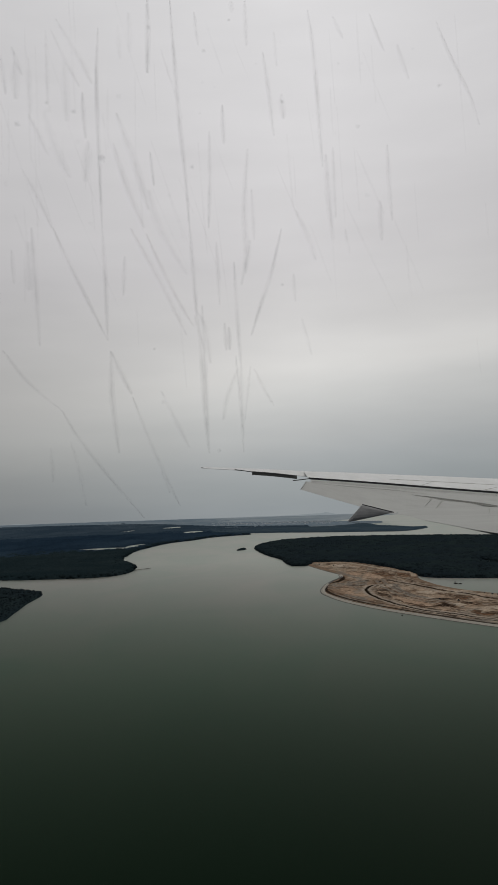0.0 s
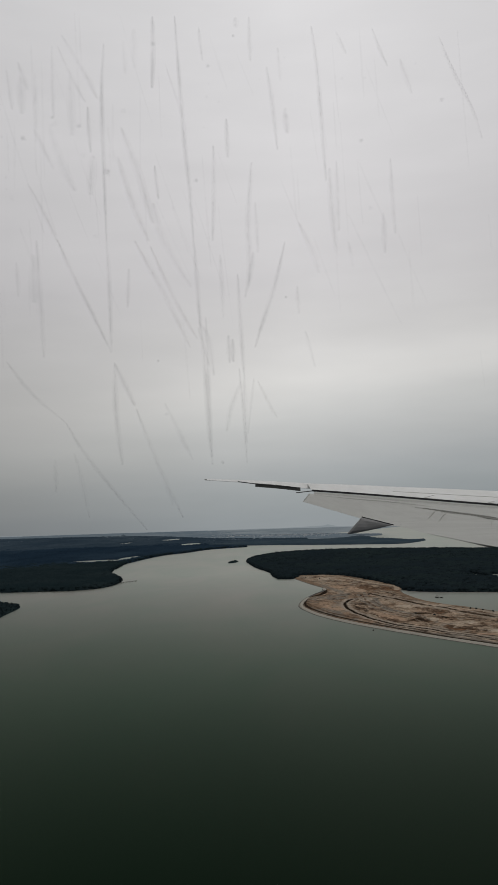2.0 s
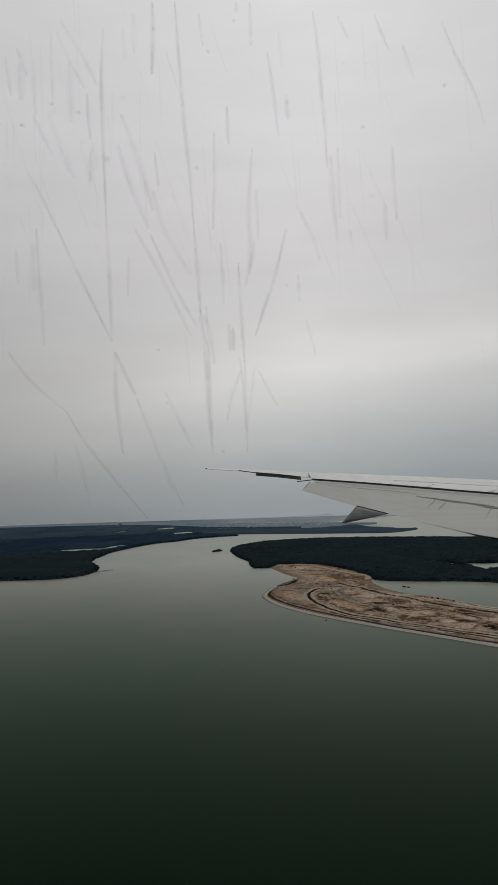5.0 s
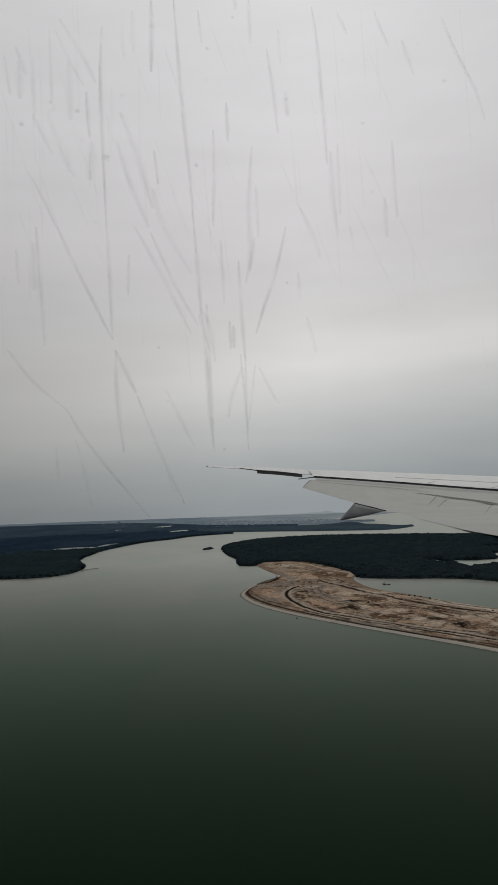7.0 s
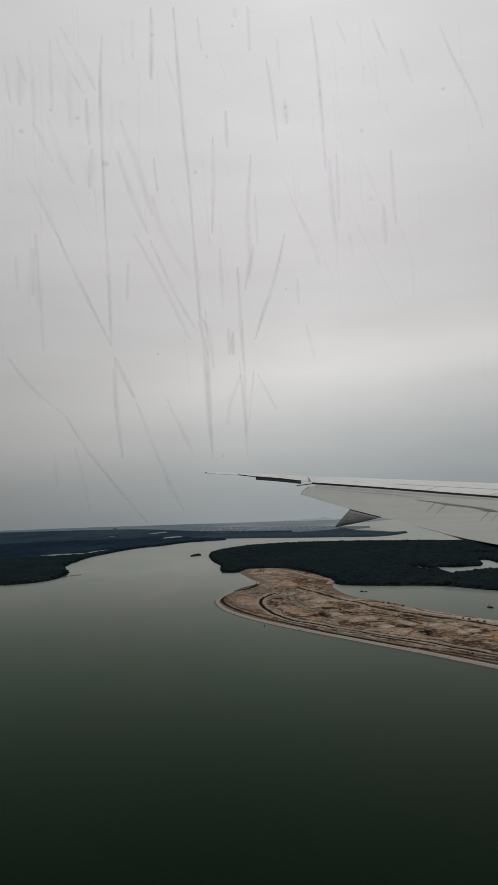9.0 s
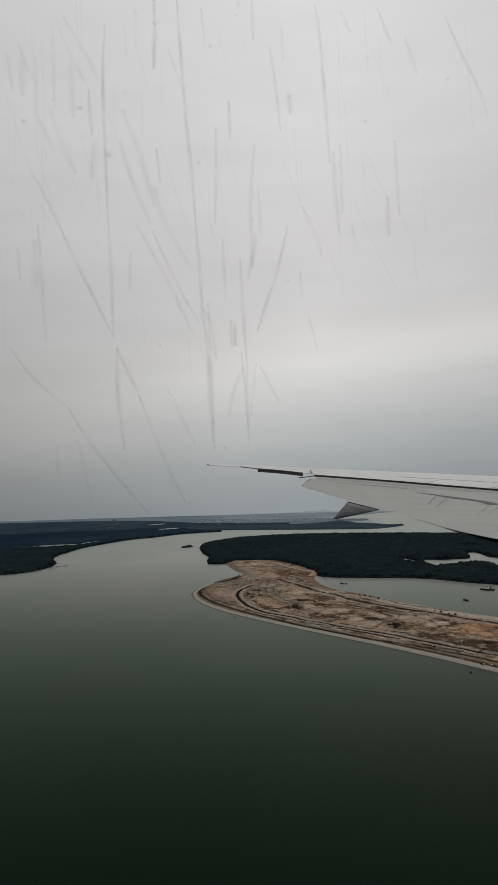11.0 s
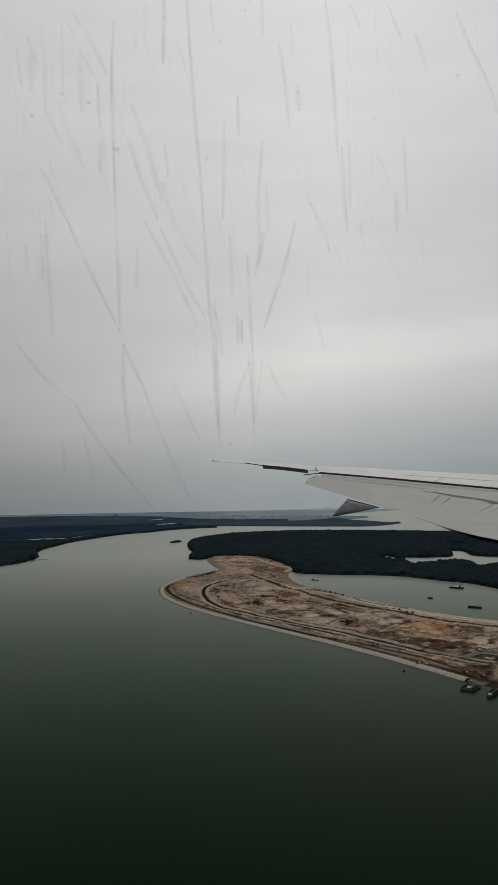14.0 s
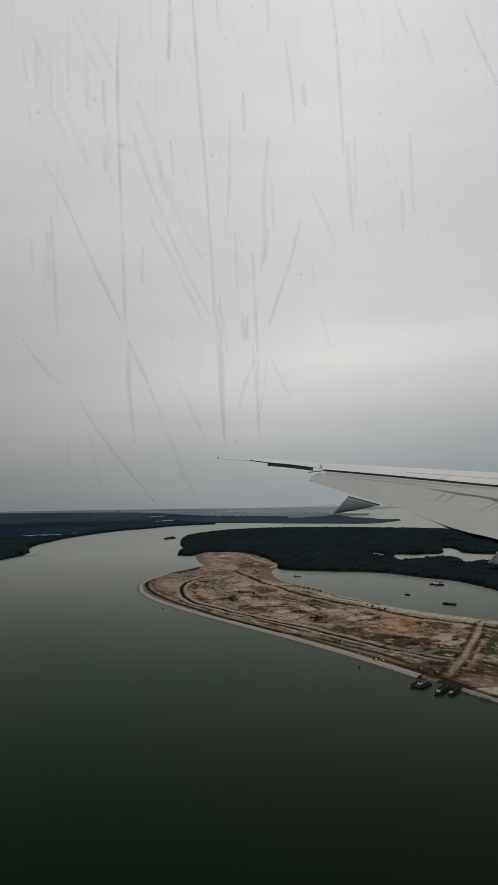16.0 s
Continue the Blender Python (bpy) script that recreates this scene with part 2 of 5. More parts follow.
def soil_material():
    """Bare ground whose mix of sand, mud and earth is laid down with the relief, with fine grain on top."""
    m = bpy.data.materials.new("reclaimed_sand")
    m.use_nodes = True
    nt = m.node_tree
    b = nt.nodes["Principled BSDF"]
    b.inputs["Roughness"].default_value, b.inputs["Specular IOR Level"].default_value = 1.0, 0.0
    at, tc, nz, mr, mx, bp = (nt.nodes.new(k) for k in ("ShaderNodeAttribute", "ShaderNodeTexCoord", "ShaderNodeTexNoise", "ShaderNodeMapRange", "ShaderNodeMix", "ShaderNodeBump"))
    at.attribute_name = "soil"
    nz.inputs["Scale"].default_value, nz.inputs["Detail"].default_value, nz.inputs["Roughness"].default_value = 1.1, 6, 0.65
    mr.inputs["From Min"].default_value, mr.inputs["From Max"].default_value = 0.3, 0.7
    mr.inputs["To Min"].default_value, mr.inputs["To Max"].default_value = 0.76, 1.24
    mx.data_type, mx.blend_type = "RGBA", "MULTIPLY"
    mx.inputs["Factor"].default_value = 1.0
    bp.inputs["Strength"].default_value, bp.inputs["Distance"].default_value = 0.8, 0.5
    nt.links.new(tc.outputs["Object"], nz.inputs["Vector"])
    nt.links.new(nz.outputs["Fac"], mr.inputs["Value"])
    nt.links.new(at.outputs["Color"], mx.inputs["A"])
    nt.links.new(mr.outputs["Result"], mx.inputs["B"])
    nt.links.new(mx.outputs["Result"], b.inputs["Base Color"])
    nt.links.new(nz.outputs["Fac"], bp.inputs["Height"])
    nt.links.new(bp.outputs[0], b.inputs["Normal"])
    return m


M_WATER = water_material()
M_SAND = soil_material()
M_RED = material("orange_laterite", (0.235, 0.138, 0.080), 1.0, (0.285, 0.185, 0.115), 0.14, (0.16, 0.09, 0.052), 0.6, bump=0.6, bump_scale=1.2, spec=0.0)
M_GREY = material("grey_mud", (0.165, 0.158, 0.142), 1.0, (0.21, 0.20, 0.18), 0.3, (0.12, 0.115, 0.10), 1.0, bump=0.5, bump_scale=1.0, spec=0.0)
M_ROCK = material("pale_rock_armour", (0.315, 0.296, 0.252), 1.0, (0.288, 0.270, 0.230), 0.5, (0.248, 0.232, 0.196), 2.0, bump=0.3, bump_scale=2.5, spec=0.0, island=0.06)
M_DARKROCK = material("dark_wall_rock", (0.050, 0.046, 0.039), 0.8, (0.075, 0.068, 0.058), 0.6, (0.034, 0.031, 0.027), 2.0, spec=0.2)
M_FOREST = material("forest_canopy", (0.0120, 0.0186, 0.0224), 1.0, (0.0158, 0.0246, 0.0242), 0.022, (0.0098, 0.0150, 0.0180), 0.6, bump=0.5, bump_scale=0.8, spec=0.0)
# far woods carry haze in their base colour, bluer and paler with distance
M_FAR = material("hazed_lowland_canopy", (0.0120, 0.0235, 0.0375), 1.0, (0.0230, 0.0385, 0.0545), 0.010, (0.0090, 0.0180, 0.0290), 0.06, bump=0.6, bump_scale=0.3, spec=0.0, stretch=(0.5, 0.16, 1), weight3=0.8)
M_OUTER = material("hazed_outer_canopy", (0.0240, 0.0385, 0.0530), 1.0, (0.0400, 0.0570, 0.0720), 0.010, (0.0180, 0.0310, 0.0440), 0.05, bump=0.6, bump_scale=0.3, spec=0.0, stretch=(0.5, 0.16, 1), weight3=0.7)
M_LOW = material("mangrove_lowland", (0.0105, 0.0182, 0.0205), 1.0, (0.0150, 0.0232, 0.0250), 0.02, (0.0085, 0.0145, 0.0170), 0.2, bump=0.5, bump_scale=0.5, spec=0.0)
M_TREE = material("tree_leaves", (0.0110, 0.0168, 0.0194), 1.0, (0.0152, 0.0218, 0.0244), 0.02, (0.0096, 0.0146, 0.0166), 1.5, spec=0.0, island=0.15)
M_HAZEWOOD = material("hazed_plain_woods", (0.108, 0.142, 0.168), 1.0, (0.142, 0.174, 0.198), 0.010, (0.185, 0.212, 0.228), 0.06, spec=0.0, stretch=(0.6, 0.2, 1), weight3=0.4)
M_KNOLL = material("hazed_knoll_woods", (0.062, 0.084, 0.102), 1.0, (0.078, 0.100, 0.118), 0.03, spec=0.0)
M_DISTANT = material("hazed_distant_woods", (0.170, 0.205, 0.226), 1.0, (0.225, 0.255, 0.270), 0.010, (0.130, 0.165, 0.188), 0.05, spec=0.0, stretch=(0.6, 0.2, 1), weight3=0.4)
M_CAPE = material("hazed_hill_woods", (0.030, 0.047, 0.060), 1.0, (0.040, 0.057, 0.069), 0.03, bump=0.4, bump_scale=0.3, spec=0.0)
M_FIELD = material("pale_town_ground", (0.120, 0.150, 0.170), 1.0, (0.185, 0.210, 0.225), 0.06, (0.085, 0.112, 0.132), 0.12, spec=0.0, stretch=(1, 0.3, 1))
M_TOWN = material("pale_town_walls", (0.42, 0.44, 0.45), 1.0, (0.30, 0.33, 0.35), 0.05, spec=0.0)
M_WING = material("white_wing_paint", (0.500, 0.505, 0.495), 0.5, (0.46, 0.465, 0.45), 0.004, (0.39, 0.388, 0.375), 0.02, spec=0.3, stretch=(1, 0.4, 1), weight3=0.35)
M_FLAP = material("grey_flap_paint", (0.256, 0.260, 0.240), 0.6, (0.238, 0.241, 0.222), 0.004, (0.204, 0.207, 0.190), 0.02, spec=0.25, stretch=(1, 0.2, 1), weight3=0.4)
M_FAIR = material("shaded_fairing_grey", (0.150, 0.152, 0.152), 0.6, (0.126, 0.128, 0.128), 0.03, spec=0.2)
M_LIGHT = material("lit_fairing_grey", (0.235, 0.235, 0.228), 0.5, (0.21, 0.21, 0.205), 0.03, spec=0.25)
M_LIP = material("pale_flap_lip", (0.60, 0.60, 0.57), 0.6, (0.55, 0.55, 0.52), 0.004, spec=0.25)
M_SHADE = material("shade_dark_paint", (0.062, 0.061, 0.057), 0.7, (0.085, 0.083, 0.078), 0.01, spec=0.1)
M_GAP = material("near_black_line", (0.014, 0.014, 0.015), 0.7, (0.024, 0.024, 0.024), 0.02)
M_GRIME = material("oil_grime", (0.50, 0.495, 0.475), 0.8, (0.58, 0.575, 0.55), 0.02, spec=0.05)
M_SMEAR = material("dark_oil_smear", (0.300, 0.300, 0.280), 0.8, (0.350, 0.350, 0.325), 0.03, spec=0.05)
M_STREAK = material("faint_oil_streak", (0.380, 0.380, 0.358), 0.8, (0.420, 0.420, 0.395), 0.03, spec=0.05)
M_HULL = material("dark_steel_hull", (0.016, 0.016, 0.018), 0.8, (0.030, 0.024, 0.021), 0.8, spec=0.1)
M_DECK = material("rusty_deck", (0.030, 0.026, 0.023), 0.9, (0.052, 0.038, 0.030), 1.0, spec=0.05)
M_CABIN = material("white_deckhouse", (0.60, 0.60, 0.57), 0.6, (0.45, 0.44, 0.41), 1.5)
M_TRUNK = material("tree_bark", (0.08, 0.065, 0.05), 0.9, (0.05, 0.04, 0.032), 1.0)
M_TIMBER = material("weathered_timber", (0.10, 0.09, 0.078), 0.9, (0.07, 0.063, 0.055), 1.0)
# the ridge glows by itself to give the pale tone of haze
M_HAZE = glowing("glowing_far_ridge", (0.212, 0.243, 0.262), (0.245, 0.272, 0.287))


# ---------------------------------------------------------------- building blocks
def mesh_of(name, bm, mats):
    me = bpy.data.meshes.new(name)
    bm.normal_update()
    bm.to_mesh(me)
    bm.free()
    for m in mats if isinstance(mats, (list, tuple)) else [mats]:
        me.materials.append(m)
    return me


def part(name, bm, mat, parent=None, label=""):
    ob = new(name, mesh_of(name, bm, mat))
    if parent is not None:
        ob.parent = parent
    return tagged(ob, label)


def from_arrays(name, verts, faces, mat, smooth=False):
    me = bpy.data.meshes.new(name)
    me.from_pydata([tuple(map(float, v)) for v in verts], [], [tuple(map(int, f)) for f in faces])
    me.materials.append(mat)
    if smooth:
        me.polygons.foreach_set("use_smooth", [True] * len(me.polygons))
    me.update()
    return new(name, me)


def spline(points, closed=False, per=8):
    """Catmull-Rom curve through a few control points."""
    p = np.array(points, float)
    n, out = len(p), []
    for i in range(n if closed else n - 1):
        a, b, c, d = (p[(i + k) % n] if closed else p[min(max(i + k, 0), n - 1)] for k in (-1, 0, 1, 2))
        for s in np.linspace(0, 1, per, endpoint=False):
            out.append(0.5 * (2 * b + (c - a) * s + (2 * a - 5 * b + 4 * c - d) * s * s + (3 * b - a - 3 * c + d) * s ** 3))
    if not closed:
        out.append(p[-1])
    return np.array(out)


def signed_distance(x, y, outline):
    """Metres inside (plus) or outside (minus) of a closed outline, for arrays of places."""
    best, inside = np.full(x.shape, 1e12), np.zeros(x.shape, bool)
    q = np.roll(outline, -1, 0)
    for (ax, ay), (bx, by) in zip(outline, q):
        dx, dy = bx - ax, by - ay
        s = np.clip(((x - ax) * dx + (y - ay) * dy) / (dx * dx + dy * dy + 1e-9), 0, 1)
        best = np.minimum(best, (x - ax - s * dx) ** 2 + (y - ay - s * dy) ** 2)
        cross = (ay > y) != (by > y)
        inside ^= cross & (x < dx * (y - ay) / (dy if abs(dy) > 1e-9 else 1e-9) + ax)
    return np.where(inside, 1, -1) * np.sqrt(best)


def hash_grid(shape, seed):
    return np.random.RandomState(seed).rand(*shape)


def ripple(x, y, wave, seed, octaves=4):
    """Smooth pseudo-random relief in about -1..1 for arrays of places."""
    rs, z, amp = np.random.RandomState(seed), np.zeros(x.shape), 1.0
    for _ in range(octaves):
        for _ in range(3):
            a, ph = rs.rand() * 6.283, rs.rand() * 6.283
            k = 6.283 / wave * (0.7 + 0.6 * rs.rand())
            z = z + amp * np.sin(k * (x * math.cos(a) + y * math.sin(a)) + ph + 1.3 * np.sin(k * 0.6 * (y * math.cos(a) - x * math.sin(a)) + 2 * ph)) / 3
        amp, wave = amp * 0.55, wave * 0.47
    return z


def lattice(x, y, cell, seed):
    """Value noise, 0..1, with cells of that many metres."""
    t = np.random.RandomState(seed).rand(257, 257)
    u, v = x / cell + 1000.37, y / cell + 1000.71
    i, j = np.floor(u).astype(int), np.floor(v).astype(int)
    f, g = u - i, v - j
    f, g = f * f * (3 - 2 * f), g * g * (3 - 2 * g)
    i, j = i % 256, j % 256
    return (t[i, j] * (1 - f) + t[i + 1, j] * f) * (1 - g) + (t[i, j + 1] * (1 - f) + t[i + 1, j + 1] * f) * g


def cloudy(x, y, cell, seed, octaves=4):
    """Layered value noise, about 0..1."""
    z, amp, tot = np.zeros(x.shape), 1.0, 0.0
    for k in range(octaves):
        z, tot = z + amp * lattice(x + 31.7 * k, y - 17.3 * k, cell / 2 ** k, seed + k), tot + amp
        amp *= 0.55
    return z / tot


def along(x, y, path):
    """Distance to an open curve."""
    best = np.full(x.shape, 1e12)
    for (ax, ay), (bx, by) in zip(path, path[1:]):
        dx, dy = bx - ax, by - ay
        s = np.clip(((x - ax) * dx + (y - ay) * dy) / (dx * dx + dy * dy + 1e-9), 0, 1)
        best = np.minimum(best, (x - ax - s * dx) ** 2 + (y - ay - s * dy) ** 2)
    return np.sqrt(best)


def field(name, x, y, z, keep, mat, smooth=True, colours=None):
    """A relief sheet over a grid of places; only the cells marked keep are built."""
    n, m = x.shape
    idx = np.arange(n * m).reshape(n, m)
    cell = keep[:-1, :-1] | keep[1:, :-1] | keep[:-1, 1:] | keep[1:, 1:]
    quads = np.stack([idx[:-1, :-1], idx[1:, :-1], idx[1:, 1:], idx[:-1, 1:]], -1)[cell]
    used = np.unique(quads)
    back = np.full(n * m, -1)
    back[used] = np.arange(len(used))
    v = np.stack([x.ravel(), y.ravel(), z.ravel()], 1)[used]
    f = back[quads]
    me = bpy.data.meshes.new(name)
    me.vertices.add(len(v))
    me.vertices.foreach_set("co", v.ravel())
    me.loops.add(f.size)
    me.loops.foreach_set("vertex_index", f.ravel().astype(np.int32))
    me.polygons.add(len(f))
    me.polygons.foreach_set("loop_start", np.arange(0, f.size, 4, dtype=np.int32))
    if smooth:
        me.polygons.foreach_set("use_smooth", np.ones(len(f), bool))
    for k in mat if isinstance(mat, list) else [mat]:
        me.materials.append(k)
    me.update(calc_edges=True)
    if colours is not None:
        soil = me.color_attributes.new("soil", "FLOAT_COLOR", "POINT")
        rgba = np.ones((len(v), 4), np.float32)
        rgba[:, :3] = colours.reshape(-1, 3)[used]
        soil.data.foreach_set("color", rgba.ravel())
    me.validate()
    ob = new(name, me)
    # faces up
    if len(me.polygons) and me.polygons[0].normal.z < 0:
        me.flip_normals()
    return ob


def polar(az0, az1, n_az, r0, r1, n_r, origin=(39.0, 11.0)):
    """A grid that is fine near the line of flight and coarse far out."""
    az, r = np.radians(np.linspace(az0, az1, n_az)), np.geomspace(r0, r1, n_r)
    a, rr = np.meshgrid(az, r)
    return origin[0] + rr * np.sin(a), origin[1] + rr * np.cos(a)


def ribbon(name, path, width, z, mat, parent=None, thick=0.12, jitter=0.0, seed=3):
    """A low bank or road along a curve, with sloped sides."""
    p = np.array(path)
    d = np.gradient(p, axis=0)
    d /= np.linalg.norm(d, axis=1, keepdims=True) + 1e-9
    nrm = np.stack([-d[:, 1], d[:, 0]], 1)
    rs = np.random.RandomState(seed)
    bm = bmesh.new()
    rings = []
    for c, n in zip(p, nrm):
        w = width * (1 + jitter * (rs.rand() - 0.5) * 2)
        rings.append([bm.verts.new((c[0] + n[0] * s * w, c[1] + n[1] * s * w, z + h)) for s, h in
                      ((-0.5, -0.1), (-0.36, thick), (0.36, thick), (0.5, -0.1))])
    for a, b in zip(rings, rings[1:]):
        for k in range(3):
            bm.faces.new((a[k], b[k], b[k + 1], a[k + 1]))
    bmesh.ops.recalc_face_normals(bm, faces=bm.faces)
    return part(name, bm, mat, parent)


def box(bm, cx, cy, z0, sx, sy, sz, taper=0.0):
    v = [bm.verts.new((cx + i * sx / 2 * (1 - taper * k), cy + j * sy / 2 * (1 - taper * k), z0 + sz * k))
         for k in (0, 1) for i, j in ((-1, -1), (1, -1), (1, 1), (-1, 1))]
    for f in ((3, 2, 1, 0), (4, 5, 6, 7), (0, 1, 5, 4), (1, 2, 6, 5), (2, 3, 7, 6), (3, 0, 4, 7)):
        bm.faces.new([v[i] for i in f])


def bevelled(bm, width=0.05):
    bmesh.ops.bevel(bm, geom=bm.edges[:], offset=width, segments=1, affect="EDGES")
    return bm


# ---------------------------------------------------------------- water
def disc(name, radius, mat):
    bm = bmesh.new()
    rings, n = [0, 60, 150, 300, 600, 1100, 1800, radius], 180
    last = None
    for r in rings:
        if r == 0:
            last = [bm.verts.new((39, 11, 0))]
            continue
        ring = [bm.verts.new((39 + r * math.sin(6.28319 * k / n), 11 + r * math.cos(6.28319 * k / n), 0)) for k in range(n)]
        for k in range(n):
            if len(last) == 1:
                bm.faces.new((last[0], ring[(k + 1) % n], ring[k]))
            else:
                bm.faces.new((last[k], last[(k + 1) % n], ring[(k + 1) % n], ring[k]))
        last = ring
    bmesh.ops.recalc_face_normals(bm, faces=bm.faces)
    return part(name, bm, mat)


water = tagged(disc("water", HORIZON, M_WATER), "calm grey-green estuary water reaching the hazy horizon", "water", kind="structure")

# ---------------------------------------------------------------- far ridge on the horizon
AZ_MOUNT = 5.5


def glowing_far_ridge():
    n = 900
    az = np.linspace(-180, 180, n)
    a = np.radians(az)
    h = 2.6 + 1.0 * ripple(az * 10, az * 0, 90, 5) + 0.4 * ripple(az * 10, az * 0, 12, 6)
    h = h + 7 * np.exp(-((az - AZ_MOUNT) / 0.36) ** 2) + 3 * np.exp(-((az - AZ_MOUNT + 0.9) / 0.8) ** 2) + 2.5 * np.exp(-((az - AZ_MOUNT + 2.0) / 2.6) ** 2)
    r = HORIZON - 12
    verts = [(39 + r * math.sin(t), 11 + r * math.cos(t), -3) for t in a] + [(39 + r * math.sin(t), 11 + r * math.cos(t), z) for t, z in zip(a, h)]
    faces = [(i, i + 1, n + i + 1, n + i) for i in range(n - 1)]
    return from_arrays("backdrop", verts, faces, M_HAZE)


tagged(glowing_far_ridge(), "low blue-grey hazy ridge along the far horizon", "hills", kind="structure")

# ---------------------------------------------------------------- outlines of the land, metres
SPIT = spline([(33, 437), (39, 397), (44, 371), (42, 357), (37, 344), (33, 331), (29.5, 315), (28, 301), (29, 290), (33, 272), (41, 252),
               (51, 234), (60, 220), (71, 204), (82, 188), (91, 174), (98, 162), (103, 153), (108, 144), (112, 137), (121, 122), (140, 105),
               (190, 130), (160, 188), (137, 206), (128, 215), (121, 222.5), (114.6, 231), (107.8, 242.5), (100.6, 256.5), (95.2, 270.5), (90, 283), (83.5, 295),
               (79.5, 308), (77.5, 325), (78, 350), (90, 400), (80, 470), (50, 475), (36, 452)], True, 6)
WOOD = spline([(6, 600), (11, 545), (20, 490), (21.5, 458), (23.5, 440), (29, 434), (34, 438), (36, 452), (43, 455), (58, 449), (68, 428), (76, 392), (80, 366), (80, 352), (84, 345),
               (97, 339), (112, 335), (124, 328), (135, 312), (145, 299), (150, 281), (156, 255), (185, 215), (330, 260), (420, 450), (330, 640),
               (250, 700), (170, 760), (95, 780), (40, 750), (14, 690), (5, 640)], True, 6)
LAGOON = spline([(143, 425), (154, 425), (160, 427), (171, 432), (181, 472), (187, 469), (184, 437), (190, 426), (198, 415), (182, 364), (175, 369), (165, 359), (168, 378), (164, 389), (156, 388), (146, 381), (138, 377)], True, 4)
MAIN = spline([(-330, 470), (-200, 425), (-140, 402), (-105, 399), (-85, 400), (-73, 413), (-70, 440), (-73, 466), (-86, 505), (-94, 545), (-97, 585), (-99, 640), (-95, 690),
               (-89, 745), (-80, 790), (-62, 830), (-44, 895), (-18, 930), (4, 955), (-20, 985), (-60, 1040), (-10, 1075), (60, 1130),
               (130, 1180), (100, 1240), (-60, 1390), (-250, 1800), (-560, 1930), (-1000, 1800), (-1100, 900), (-700, 600)], True, 6)
NEAR_HEAD = spline([(-85, 248), (-86, 266), (-89.5, 294), (-93, 329), (-107, 345), (-135, 366), (-190, 380), (-260, 300), (-150, 200), (-95, 225)], True, 6)
CAPE = spline([(-30, 1022), (48, 985), (91, 956), (160, 922), (192, 912), (222, 950), (249, 1010), (248, 1020), (230, 1010), (222, 1060), (200, 1120), (110, 1150), (20, 1140), (-60, 1090)], True, 6)
PONDS = [(-134, 684, 29, 37), (-111, 738, 11, 38), (-203, 1250, 12, 75), (-82, 1105, 17, 70), (-143, 1405, 20, 80), (-25, 1032, 24, 34), (-30, 1270, 60, 30), (-250, 900, 60, 16), (-330, 1150, 80, 20)]


def ponds(x, y):
    d = np.full(x.shape, 1e9)
    for cx, cy, rx, ry in PONDS:
        d = np.minimum(d, (np.hypot((x - cx) / rx, (y - cy) / ry) - 1) * min(rx, ry))
    return d


# ---------------------------------------------------------------- sand spit
DITCH = spline([(66.0, 318.0), (58.0, 320.0), (52.3, 321.5), (46.4, 308.1), (44.6, 292.6), (45.3, 278.5), (48.7, 258.6), (53.2, 245.6), (59.2, 235.6), (65.8, 225.8), (73.8, 214.7), (80.5, 205.8), (86.6, 198.1), (95.0, 185.1), (101.5, 174.9), (106.4, 169.1), (110.7, 165.3)], False, 6)
BAY_ROAD = spline([(61.0, 338.0), (68.7, 311.6), (73.8, 293.3), (79.2, 280.3), (85.2, 263.2), (91.8, 250.7), (95.8, 243.1), (100.5, 235.2), (106.5, 227.8), (110.8, 219.7), (115.1, 211.6), (120.0, 208.0), (126.1, 201.5), (140.0, 186.0)], False, 6)
CROSS_ROAD = spline([(129.5, 207.0), (126.5, 200.2), (123.3, 190.7), (118.7, 179.2), (115.5, 170.9), (113.1, 164.3), (110.1, 158.2), (107.5, 152.0)], False, 6)
RIM_LINE = spline([(33, 333), (29.6, 306), (31.8, 286), (38.2, 265.5), (46.6, 247), (58, 227), (67.2, 211), (74.2, 199.8)], False, 6)
NECK_LINE = spline([(33, 424), (42.2, 377), (43, 358), (40, 341.5), (33.8, 332.5)], False, 6)
TERRACE = spline([(57.1, 336.3), (55.3, 307.3), (55.7, 285.9), (58.4, 267.4), (62.0, 260.1)], False, 6)
TIP_RIDGE = spline([(30.6, 309), (34.2, 287), (39.3, 270.4), (44.6, 259), (54, 241), (66, 221)], False, 6)
SEA_TRACK = spline([(62.0, 220.0), (70.1, 207.9), (74.0, 202.4), (78.1, 196.2), (86.8, 187.1), (92.3, 179.4), (97.3, 172.3), (101.3, 165.2), (104.2, 158.3), (106.3, 153.4)], False, 6)
BELT_TRACK = spline([(101.7, 178.0), (106.9, 171.2), (110.9, 174.3), (114.6, 172.4)], False, 6)
BAY_PATH = spline([(84.3, 285.5), (87.1, 278.7), (90.8, 274.2), (95.1, 264.0), (97.8, 253.4), (103.0, 245.0), (109.0, 236.0)], False, 6)
EDGE_TRACK = spline([(46.0, 448.0), (60.4, 433.4), (68.0, 401.9), (74.0, 380.8), (78.9, 369.6), (76.1, 351.8)], False, 6)
PATCH_RIM = spline([(50.2, 270.4), (54.3, 254.7), (58.3, 249.4), (61.5, 253.4)], False, 6)
LOWER_DITCH = spline([(69.7, 218.2), (73.9, 211.2), (79.1, 203.5), (83.9, 196.9)], False, 6)
CROSS_CUT = spline([(115.1, 172.7), (111.0, 164.3), (108.1, 156.8)], False, 6)
FALL_LINE = spline([(80.2, 255.8), (83.6, 249.9), (86.8, 242.8), (90.4, 228.6)], False, 6)
RIGHT_CUT = spline([(116.3, 165.0), (116.9, 161.0), (118.0, 158.3)], False, 6)
